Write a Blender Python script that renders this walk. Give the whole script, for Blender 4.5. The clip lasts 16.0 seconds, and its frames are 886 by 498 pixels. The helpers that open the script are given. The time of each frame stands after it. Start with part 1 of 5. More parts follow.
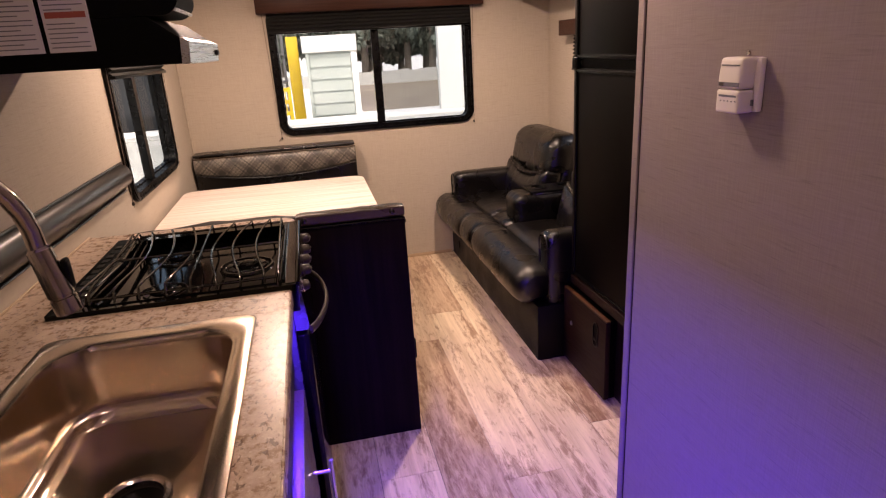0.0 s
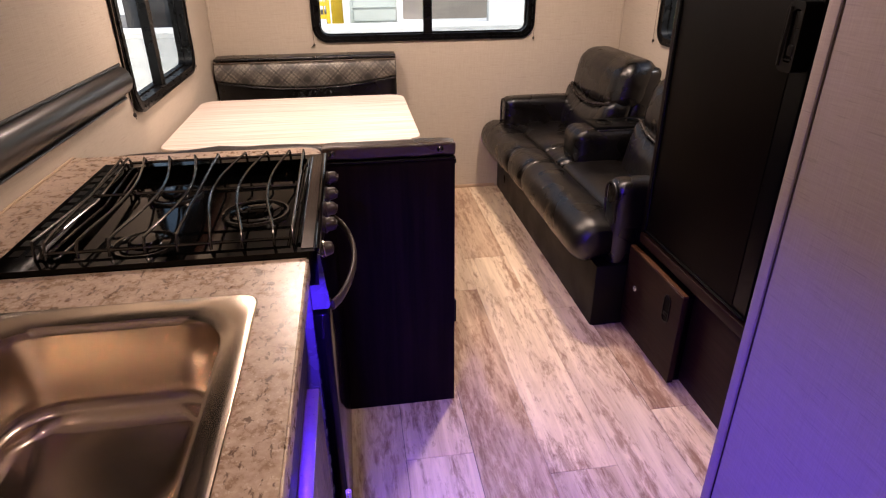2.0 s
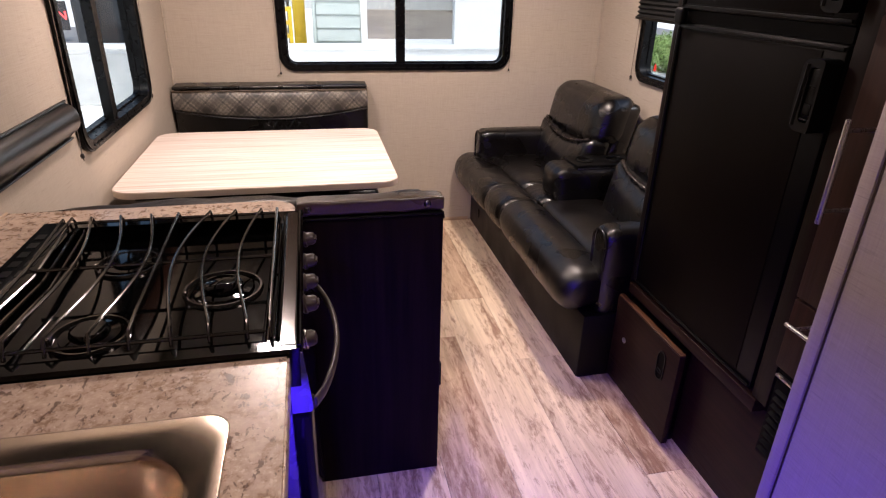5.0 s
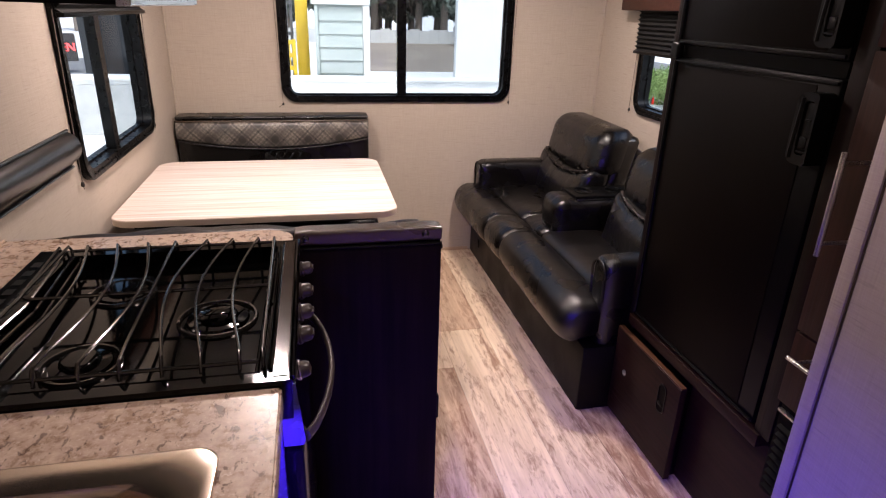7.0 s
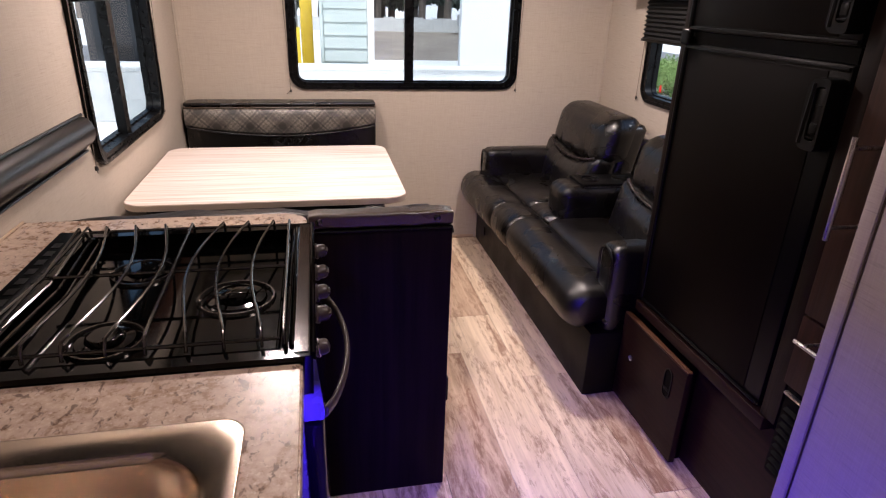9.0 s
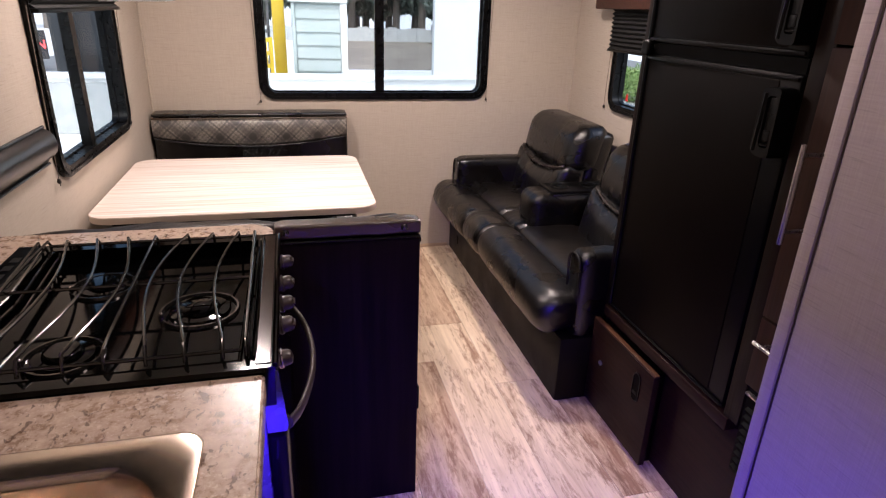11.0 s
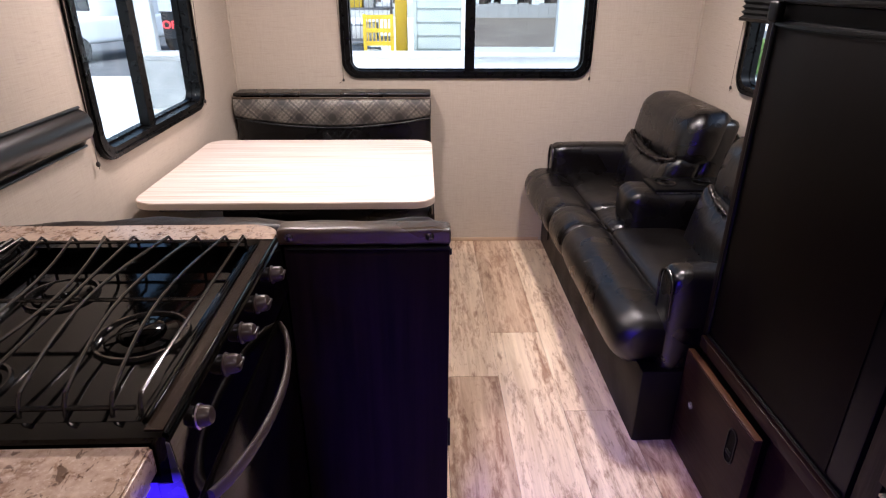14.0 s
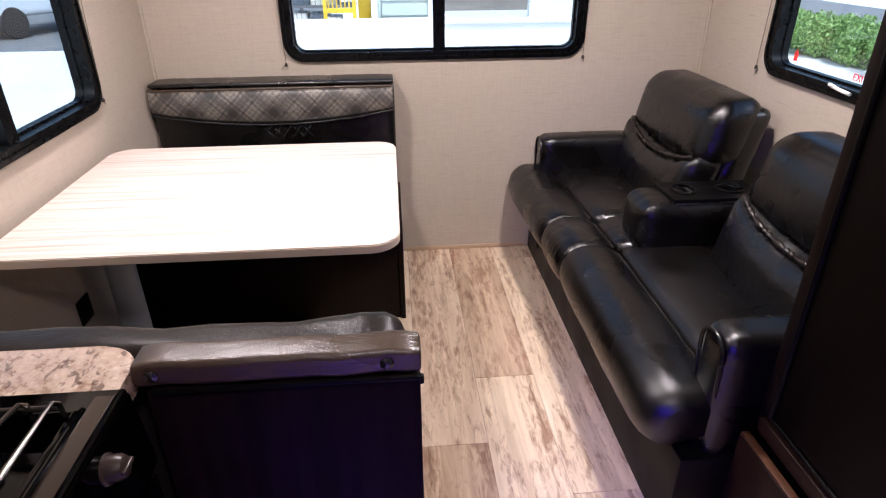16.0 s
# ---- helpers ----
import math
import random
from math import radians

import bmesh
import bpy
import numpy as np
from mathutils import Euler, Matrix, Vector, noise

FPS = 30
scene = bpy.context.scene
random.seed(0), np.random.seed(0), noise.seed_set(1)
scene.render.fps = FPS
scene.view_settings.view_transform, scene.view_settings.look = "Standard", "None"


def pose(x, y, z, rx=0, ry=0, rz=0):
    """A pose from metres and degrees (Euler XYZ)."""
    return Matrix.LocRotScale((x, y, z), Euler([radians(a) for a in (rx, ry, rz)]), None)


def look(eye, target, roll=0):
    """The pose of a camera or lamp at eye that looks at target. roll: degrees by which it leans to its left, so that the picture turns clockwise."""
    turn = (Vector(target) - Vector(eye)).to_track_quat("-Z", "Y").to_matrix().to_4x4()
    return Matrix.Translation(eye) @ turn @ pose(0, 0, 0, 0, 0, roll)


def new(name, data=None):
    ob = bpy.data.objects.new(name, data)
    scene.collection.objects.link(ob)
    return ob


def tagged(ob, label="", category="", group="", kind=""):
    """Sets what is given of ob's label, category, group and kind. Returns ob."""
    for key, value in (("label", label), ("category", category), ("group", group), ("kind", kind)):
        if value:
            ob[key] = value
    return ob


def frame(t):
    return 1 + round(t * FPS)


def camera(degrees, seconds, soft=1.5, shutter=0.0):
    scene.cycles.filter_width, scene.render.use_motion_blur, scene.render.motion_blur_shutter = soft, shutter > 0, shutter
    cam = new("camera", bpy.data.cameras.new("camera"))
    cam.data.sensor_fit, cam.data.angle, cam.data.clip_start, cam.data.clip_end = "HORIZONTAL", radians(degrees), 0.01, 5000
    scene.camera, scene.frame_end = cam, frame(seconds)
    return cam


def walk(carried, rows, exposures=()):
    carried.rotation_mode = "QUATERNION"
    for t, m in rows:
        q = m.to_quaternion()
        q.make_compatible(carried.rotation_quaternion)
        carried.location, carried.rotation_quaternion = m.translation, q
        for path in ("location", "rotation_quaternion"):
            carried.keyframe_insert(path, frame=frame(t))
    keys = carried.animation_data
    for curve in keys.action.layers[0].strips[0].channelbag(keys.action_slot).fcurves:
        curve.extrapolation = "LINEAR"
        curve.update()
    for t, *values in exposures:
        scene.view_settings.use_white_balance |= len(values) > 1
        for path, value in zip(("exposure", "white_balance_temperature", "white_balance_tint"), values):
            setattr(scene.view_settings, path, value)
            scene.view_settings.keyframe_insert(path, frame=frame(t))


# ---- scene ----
cam = camera(73.1, 16.0, soft=1.2)
PATH = [
    (0, (0.067, 0.028, 1.451), (0.448, 1.883, 0.808), -3.4),
    (0.5, (0.124, 0.113, 1.431), (0.323, 1.988, 0.764), -3.3),
    (1, (0.126, 0.16, 1.424), (0.203, 2.014, 0.678), -3.5),
    (1.5, (0.107, 0.271, 1.41), (0.198, 2.102, 0.611), -2.5),
    (2, (0.074, 0.426, 1.41), (0.336, 2.198, 0.521), -0.4),
    (2.5, (0.053, 0.531, 1.42), (0.42, 2.285, 0.533), -1.4),
    (3, (0.078, 0.58, 1.419), (0.458, 2.338, 0.545), -0.9),
    (3.5, (0.078, 0.61, 1.423), (0.372, 2.371, 0.522), 0.9),
    (4, (0.033, 0.612, 1.439), (0.344, 2.389, 0.574), 0.5),
    (4.5, (0.033, 0.621, 1.454), (0.418, 2.388, 0.6), 1.2),
    (7, (0.043, 0.628, 1.453), (0.441, 2.441, 0.706), 1.7),
    (7.5, (0.036, 0.628, 1.446), (0.42, 2.437, 0.685), 1.7),
    (8, (0.028, 0.624, 1.443), (0.403, 2.427, 0.663), 1.8),
    (8.5, (0.02, 0.62, 1.444), (0.398, 2.422, 0.664), 1.7),
    (9, (0.015, 0.61, 1.445), (0.404, 2.411, 0.667), 1.9),
    (11.5, (0.043, 0.594, 1.451), (0.517, 2.392, 0.714), 1.7),
    (12, (0.055, 0.604, 1.443), (0.529, 2.405, 0.715), 1.4),
    (12.5, (0.129, 0.647, 1.435), (0.515, 2.462, 0.691), 0.3),
    (13, (0.239, 0.692, 1.435), (0.467, 2.525, 0.668), 0.6),
    (13.5, (0.281, 0.737, 1.432), (0.398, 2.569, 0.636), 0.4),
    (14, (0.297, 0.861, 1.418), (0.358, 2.684, 0.598), 0.3),
    (14.5, (0.289, 1.047, 1.418), (0.472, 2.841, 0.554), 1.2),
    (15, (0.272, 1.169, 1.423), (0.56, 2.951, 0.562), 0.9),
    (15.5, (0.3, 1.289, 1.404), (0.585, 3.049, 0.498), 0.6),
    (16, (0.332, 1.413, 1.41), (0.475, 3.184, 0.492), -0.4),
]
EXPOSURES = [(0.0, 0.57, 6950, 20), (1.0, 0.50, 6600, 17), (2.0, 0.67, 6350, 15), (4.5, 0.62, 5900, 14), (9.0, 0.62, 5600, 13), (12.5, 0.68, 5500, 12), (14.5, 0.76, 5250, 11), (16.0, 0.86, 5150, 10)]
walk(cam, [(t, look(eye, target, roll)) for t, eye, target, roll in PATH], EXPOSURES)


# ---- world, sun, lamps ----
world = bpy.data.worlds.new("sky")
scene.world = world
world.use_nodes = True
wn = world.node_tree
sky = wn.nodes.new("ShaderNodeTexSky")
sky.sky_type = "NISHITA"
sky.sun_disc = False
sky.sun_elevation = radians(48)
sky.sun_rotation = radians(200)
sky.air_density, sky.dust_density = 1.4, 4.0
wn.nodes["Background"].inputs[1].default_value = 0.15
wn.links.new(sky.outputs[0], wn.nodes["Background"].inputs[0])


def lamp(name, kind, m, energy, colour, **more):
    data = bpy.data.lights.new(name, kind)
    data.energy, data.color = energy, colour
    if kind == "SUN":
        data.angle = more["angle"]
    if kind == "AREA":
        data.shape, data.size, data.size_y = more["shape"], more["size"], more.get("size_y", more["size"])
        data.spread = radians(more.get("spread", 180))
    ob = new(name, data)
    ob.matrix_world = m
    return ob


# overcast day
lamp("sun", "SUN", look((0, 0, 9), (-2.2, 4.5, 0)), 3.2, (1.0, 0.95, 0.88), angle=radians(14))
WARM = (1.0, 0.77, 0.61)
CEILING_LAMPS = [(0.40, 1.45, 4.5), (-0.20, 2.98, 15), (0.95, 3.05, 20), (-0.02, 0.35, 2.6)]
for lx, ly, power in CEILING_LAMPS:
    lamp("ceiling_glow", "AREA", look((lx, ly, 1.955), (lx, ly + 0.0001, 0)), power, WARM, shape="DISK", size=0.15)
# blue accent strip under the front lip of the worktop
lamp("blue_strip_glow", "AREA", pose(-0.037, 0.60, 0.868, 0, -13, 0), 26, (0.07, 0.02, 1.0), shape="RECTANGLE", size=0.012, size_y=1.57, spread=178)


# ---- materials ----
def mat(name, base=(0.5, 0.5, 0.5), rough=0.5, metal=0.0, spec=0.5, coat=0.0):
    m = bpy.data.materials.new(name)
    m.use_nodes = True
    b = m.node_tree.nodes["Principled BSDF"]
    b.inputs["Base Color"].default_value = (*base, 1)
    b.inputs["Roughness"].default_value = rough
    b.inputs["Metallic"].default_value = metal
    b.inputs["Specular IOR Level"].default_value = spec
    b.inputs["Coat Weight"].default_value = coat
    m["bsdf"] = b.name
    return m


class Net:
    """Short hand for building a node net on a material."""

    def __init__(self, m):
        self.m, self.t = m, m.node_tree
        self.b = self.t.nodes["Principled BSDF"]
        self.co = self.t.nodes.new("ShaderNodeTexCoord").outputs["Object"]

    def link(self, a, b):
        self.t.links.new(a, b)

    def mapped(self, scale=(1, 1, 1), rot=(0, 0, 0), loc=None):
        n = self.t.nodes.new("ShaderNodeMapping")
        n.inputs["Scale"].default_value = scale
        n.inputs["Rotation"].default_value = [radians(a) for a in rot]
        self.link(self.co, n.inputs[0])
        if loc is not None:
            self.link(loc, n.inputs["Location"])
        return n.outputs[0]

    def noise(self, vec, scale, detail=4, rough=0.55, dist=0.0):
        n = self.t.nodes.new("ShaderNodeTexNoise")
        n.inputs["Scale"].default_value, n.inputs["Detail"].default_value = scale, detail
        n.inputs["Roughness"].default_value, n.inputs["Distortion"].default_value = rough, dist
        self.link(vec, n.inputs["Vector"])
        return n.outputs["Fac"]

    def wave(self, vec, scale, direction="X", dist=0.0, detail=2, dscale=1.0):
        n = self.t.nodes.new("ShaderNodeTexWave")
        n.bands_direction = direction
        n.inputs["Scale"].default_value, n.inputs["Distortion"].default_value = scale, dist
        n.inputs["Detail"].default_value, n.inputs["Detail Scale"].default_value = detail, dscale
        self.link(vec, n.inputs["Vector"])
        return n.outputs["Fac"]

    def voronoi(self, vec, scale, feature="F1", out="Distance"):
        n = self.t.nodes.new("ShaderNodeTexVoronoi")
        n.feature = feature
        n.inputs["Scale"].default_value = scale
        self.link(vec, n.inputs["Vector"])
        return n.outputs[out]

    def ramp(self, fac, stops):
        n = self.t.nodes.new("ShaderNodeValToRGB")
        e = n.color_ramp.elements
        while len(e) < len(stops):
            e.new(0.5)
        for el, (p, c) in zip(e, stops):
            el.position = p
            el.color = (*c, 1) if len(c) == 3 else c
        self.link(fac, n.inputs[0])
        return n.outputs[0]

    def mix(self, fac, a, b, kind="MIX"):
        n = self.t.nodes.new("ShaderNodeMix")
        n.data_type, n.blend_type = "RGBA", kind
        for sock, v in ((n.inputs[0], fac), (n.inputs[6], a), (n.inputs[7], b)):
            if isinstance(v, (int, float)):
                sock.default_value = v
            elif isinstance(v, tuple):
                sock.default_value = (*v, 1)
            else:
                self.link(v, sock)
        return n.outputs[2]

    def math(self, op, a, b=0.0):
        n = self.t.nodes.new("ShaderNodeMath")
        n.operation = op
        for sock, v in ((n.inputs[0], a), (n.inputs[1], b)):
            if isinstance(v, (int, float)):
                sock.default_value = v
            else:
                self.link(v, sock)
        return n.outputs[0]

    def random(self):
        return self.t.nodes.new("ShaderNodeObjectInfo").outputs["Random"]

    def colour(self, c):
        self.link(c, self.b.inputs["Base Color"])

    def rough(self, c):
        self.link(c, self.b.inputs["Roughness"])

    def bump(self, height, strength=0.2, distance=0.002):
        n = self.t.nodes.new("ShaderNodeBump")
        n.inputs["Strength"].default_value, n.inputs["Distance"].default_value = strength, distance
        self.link(height, n.inputs["Height"])
        self.link(n.outputs[0], self.b.inputs["Normal"])


def g(v):
    return (v, v, v)


def wallpaper(name, light, dark):
    m = mat(name, light, 0.75, spec=0.25)
    n = Net(m)
    a = n.noise(n.mapped((18, 18, 380)), 1, 3)
    b = n.noise(n.mapped((380, 380, 14)), 1, 3)
    weave = n.math("MULTIPLY", n.math("ADD", a, b), 0.5)
    flecks = n.ramp(n.noise(n.mapped((13, 13, 240)), 1, 3, 0.6), [(0.60, g(0)), (0.72, g(1))])
    stain = n.noise(n.co, 1.3, 3)
    base = n.mix(n.ramp(weave, [(0.35, g(0)), (0.65, g(1))]), dark, light)
    base = n.mix(n.math("MULTIPLY", flecks, 0.38), base, tuple(c * 0.62 for c in dark))
    base = n.mix(n.math("MULTIPLY", stain, 0.10), base, tuple(c * 0.8 for c in dark))
    n.colour(base)
    n.bump(weave, 0.25, 0.0012)
    return m


M_WALL = wallpaper("wallpaper_beige", (0.47, 0.41, 0.335), (0.41, 0.352, 0.285))
# same beige paper; dimness and blue cast of the aisle put into its colour
M_AISLE = wallpaper("wallpaper_beige_shaded", (0.290, 0.236, 0.228), (0.242, 0.195, 0.190))


# dark colour painting the shade of a wall joint
M_JOINT = mat("brown_shadow_joint", (0.035, 0.024, 0.020), 0.8, spec=0.1)


def dark_wood(name, a=(0.0022, 0.0012, 0.0009), b=(0.009, 0.0042, 0.0027), axis="z", rough=0.42):
    m = mat(name, a, rough, spec=0.12)
    n = Net(m)
    sc = {"z": (60, 60, 2.5), "y": (60, 2.5, 60), "x": (2.5, 60, 60)}[axis]
    grain = n.noise(n.mapped(sc), 1, 5, 0.65)
    pores = n.noise(n.mapped(tuple(s * 4 for s in sc)), 1, 2)
    n.colour(n.mix(n.ramp(grain, [(0.3, g(0)), (0.7, g(1))]), a, b))
    n.rough(n.ramp(pores, [(0.3, g(rough - 0.06)), (0.7, g(rough + 0.12))]))
    n.bump(n.math("ADD", grain, pores), 0.12, 0.001)
    return m


M_DARKWOOD = dark_wood("espresso_wood_upright")
M_DARKWOOD_Y = dark_wood("espresso_wood_lengthwise", axis="y")
# lit copy of the espresso wood: the strip's glow put into a lighter base
M_DOOR = dark_wood("lit_espresso_door", (0.022, 0.013, 0.010), (0.045, 0.027, 0.02), rough=0.32)
M_DOOR.node_tree.nodes["Principled BSDF"].inputs["Specular IOR Level"].default_value = 0.45
M_EDGE = dark_wood("brown_wood_edge", (0.045, 0.020, 0.010), (0.085, 0.038, 0.018), "y", 0.4)
M_PANTRY = dark_wood("red_brown_pantry_wood", (0.010, 0.0042, 0.0028), (0.026, 0.011, 0.007), "z", 0.4)
M_CHEST = dark_wood("red_brown_box_wood", (0.008, 0.0036, 0.0024), (0.022, 0.0095, 0.006), "y", 0.42)
M_VALANCE = dark_wood("valance_brown_wood", (0.030, 0.012, 0.008), (0.060, 0.026, 0.017), "x", 0.4)
# violet tint in the base colour stands in for the blue strip's light
M_PANEL = dark_wood("partition_wood_blue_tint", (0.0030, 0.0014, 0.0022), (0.0105, 0.0050, 0.0072), "z", 0.5)
M_PANEL.node_tree.nodes["Principled BSDF"].inputs["Specular IOR Level"].default_value = 0.06


def leather(name, base=(0.0022, 0.0016, 0.0013), rough=0.28, crease=1.0):
    m = mat(name, base, rough, spec=0.62)
    n = Net(m)
    pebble = n.voronoi(n.co, 420)
    wrinkle = n.noise(n.mapped((9, 14, 14)), 1, 5, 0.6, 0.6)
    big = n.noise(n.co, 5, 2)
    h = n.math("ADD", n.math("MULTIPLY", pebble, 0.12), n.math("MULTIPLY", wrinkle, 1.1 * crease))
    n.bump(h, 0.30, 0.008)
    n.rough(n.ramp(big, [(0.3, g(rough - 0.07)), (0.7, g(rough + 0.1))]))
    n.colour(n.mix(wrinkle, tuple(c * 0.8 for c in base), tuple(c * 1.35 for c in base)))
    return m


M_LEATHER = leather("black_leather")
M_LEATHER2 = leather("ruched_black_leather", (0.004, 0.0035, 0.0032), 0.27, 1.9)
M_BENCH = leather("wrinkled_brown_black_vinyl", (0.014, 0.011, 0.0092), 0.34, 1.7)
M_BENCH.node_tree.nodes["Principled BSDF"].inputs["Specular IOR Level"].default_value = 0.2
M_PLINTH = leather("dull_black_plinth_leather", (0.0012, 0.0009, 0.0008), 0.42, 0.5)
M_PLINTH.node_tree.nodes["Principled BSDF"].inputs["Specular IOR Level"].default_value = 0.16
# lighter brown paints the highlight along the seam lips
M_SEAM = leather("brown_highlight_seam", (0.012, 0.009, 0.007), 0.34, 0.6)
M_VINYL = leather("dark_brown_vinyl", (0.046, 0.028, 0.015), 0.34, 1.1)
M_VINYL.node_tree.nodes["Principled BSDF"].inputs["Specular IOR Level"].default_value = 0.55


def granite():
    m = mat("speckled_laminate", (0.4, 0.3, 0.22), 0.3, spec=0.45)
    n = Net(m)
    a = n.noise(n.co, 42, 5, 0.7)
    b = n.noise(n.mapped((1, 1, 1), loc=None), 150, 4, 0.7)
    c = n.noise(n.mapped((1.3, 0.8, 1), (0, 0, 40)), 62, 4, 0.65, 0.5)
    base = n.ramp(a, [(0.30, (0.24, 0.155, 0.105)), (0.5, (0.40, 0.295, 0.22)), (0.7, (0.52, 0.41, 0.32))])
    base = n.mix(n.ramp(b, [(0.56, g(0)), (0.66, g(0.8))]), base, (0.58, 0.48, 0.39))
    base = n.mix(n.ramp(c, [(0.575, g(0)), (0.63, g(0.9))]), base, (0.10, 0.058, 0.038))
    n.colour(base)
    n.rough(n.ramp(a, [(0.3, g(0.24)), (0.7, g(0.34))]))
    return m


M_GRANITE = granite()


def steel(name, base=(0.60, 0.57, 0.53), rough=0.25, axis="y"):
    m = mat(name, base, rough, 1.0)
    n = Net(m)
    sc = {"x": (3, 500, 500), "y": (500, 3, 500), "z": (500, 500, 3)}[axis]
    s = n.noise(n.mapped(sc), 1, 2)
    n.rough(n.ramp(s, [(0.3, g(rough - 0.07)), (0.7, g(rough + 0.09))]))
    n.bump(s, 0.015, 0.0003)
    return m


# brushed steel; the lamps' warm light is partly put into its golden base
M_STEEL = mat("warm_lit_stainless_steel", (0.62, 0.52, 0.42), 0.2, 1.0)
nn = Net(M_STEEL)
nn.rough(nn.ramp(nn.noise(nn.co, 2.5, 2), [(0.3, g(0.17)), (0.7, g(0.225))]))
nn.colour(nn.mix(nn.noise(nn.mapped((160, 160, 160)), 1, 3), (0.60, 0.49, 0.385), (0.72, 0.61, 0.50)))
M_STEEL.node_tree.nodes["Principled BSDF"].inputs["Anisotropic"].default_value = 0.6
M_CHROME = steel("brushed_nickel", (0.54, 0.49, 0.45), 0.16, "z")
M_HANDLE = steel("satin_metal_handle", (0.55, 0.53, 0.52), 0.28, "z")
M_ENAMEL = mat("black_enamel", (0.0006, 0.0006, 0.0006), 0.07, spec=0.18)
nn = Net(M_ENAMEL)
nn.rough(nn.ramp(nn.noise(nn.co, 60, 4), [(0.35, g(0.04)), (0.7, g(0.10))]))
# black enamel made greyer so that the sides look lit by the blue strip
M_OVENSIDE = mat("lightened_black_enamel", (0.05, 0.05, 0.053), 0.25)
nn = Net(M_OVENSIDE)
nn.rough(nn.ramp(nn.noise(nn.co, 30, 4), [(0.35, g(0.18)), (0.7, g(0.34))]))
M_OVENDOOR = mat("black_oven_door_enamel", (0.0022, 0.0018, 0.0016), 0.16, spec=0.15)
M_ROD = mat("chromed_black_wire", (0.085, 0.078, 0.072), 0.15, 0.85)
M_BLACK = mat("black_plastic", (0.0014, 0.0013, 0.0013), 0.36, spec=0.13)
nn = Net(M_BLACK)
nn.bump(nn.noise(nn.co, 300, 3), 0.12, 0.001)
M_MATTE = mat("matte_black_plastic", (0.0012, 0.0011, 0.001), 0.6, spec=0.06)
M_FRAME = mat("black_window_frame", (0.002, 0.002, 0.0022), 0.3, spec=0.14)
nn = Net(M_FRAME)
nn.rough(nn.ramp(nn.noise(nn.co, 40, 3), [(0.3, g(0.22)), (0.7, g(0.4))]))
M_SHADE = mat("black_pleated_fabric", (0.0022, 0.0021, 0.002), 0.85)
nn = Net(M_SHADE)
nn.bump(nn.noise(nn.mapped((600, 600, 600)), 1, 2), 0.2, 0.001)
M_KNOB = mat("bronze_grey_knob", (0.030, 0.020, 0.016), 0.33, 0.0, 0.4)
# black enamel tinted brown: the warm ceiling reflection is put into the colour
M_WARMSTRIP = mat("warm_reflection_strip", (0.026, 0.018, 0.013), 0.13, 0.35, 0.6)
M_HOODLIP = steel("silver_hood_strip", (0.62, 0.64, 0.66), 0.3, "y")
M_WHITEPLASTIC = mat("ivory_white_plastic", (0.78, 0.72, 0.66), 0.42)
nn = Net(M_WHITEPLASTIC)
nn.bump(nn.noise(nn.co, 500, 3), 0.06, 0.0006)
M_GREYPRINT = mat("grey_print", (0.16, 0.16, 0.17), 0.6)
M_LABEL = mat("white_paper_label", (0.62, 0.60, 0.58), 0.6)
M_LABELRED = mat("dull_red_print", (0.33, 0.075, 0.05), 0.6)
M_RED = mat("red_print", (0.65, 0.03, 0.02), 0.5)
M_LEG = mat("pale_grey_plastic", (0.42, 0.44, 0.46), 0.4)
M_CORD = mat("grey_cord", (0.16, 0.13, 0.11), 0.8)
M_DARKHANDLE = mat("dark_grey_plastic", (0.042, 0.030, 0.024), 0.42, spec=0.4)
M_KNOT = mat("dark_cord_bead", (0.025, 0.02, 0.018), 0.5)
M_GATHER = leather("gathered_brown_black_leather", (0.012, 0.008, 0.006), 0.3, 1.4)
M_RAIL = mat("padded_black_rail_vinyl", (0.004, 0.0036, 0.0034), 0.33, spec=0.55)
nn = Net(M_RAIL)
nn.bump(nn.noise(nn.mapped((30, 3, 30)), 1, 3), 0.06, 0.003)
M_CEIL = mat("white_ceiling_panel", (0.72, 0.69, 0.64), 0.6)
nn = Net(M_CEIL)
nn.colour(nn.mix(nn.noise(nn.co, 3, 3), (0.74, 0.71, 0.66), (0.66, 0.63, 0.58)))
M_DIFFUSER = mat("glowing_diffuser", (0.9, 0.85, 0.78), 0.5)
M_DIFFUSER.node_tree.nodes["Principled BSDF"].inputs["Emission Color"].default_value = (*WARM, 1)
M_DIFFUSER.node_tree.nodes["Principled BSDF"].inputs["Emission Strength"].default_value = 6
M_GLASSPANEL = mat("fridge_dark_panel", (0.016, 0.011, 0.0095), 0.5, spec=0.055)
nn = Net(M_GLASSPANEL)
gr = nn.noise(nn.mapped((90, 90, 3)), 1, 5, 0.65)
nn.colour(nn.mix(gr, (0.0006, 0.0003, 0.0002), (0.0036, 0.0018, 0.0011)))
nn.bump(gr, 0.1, 0.001)


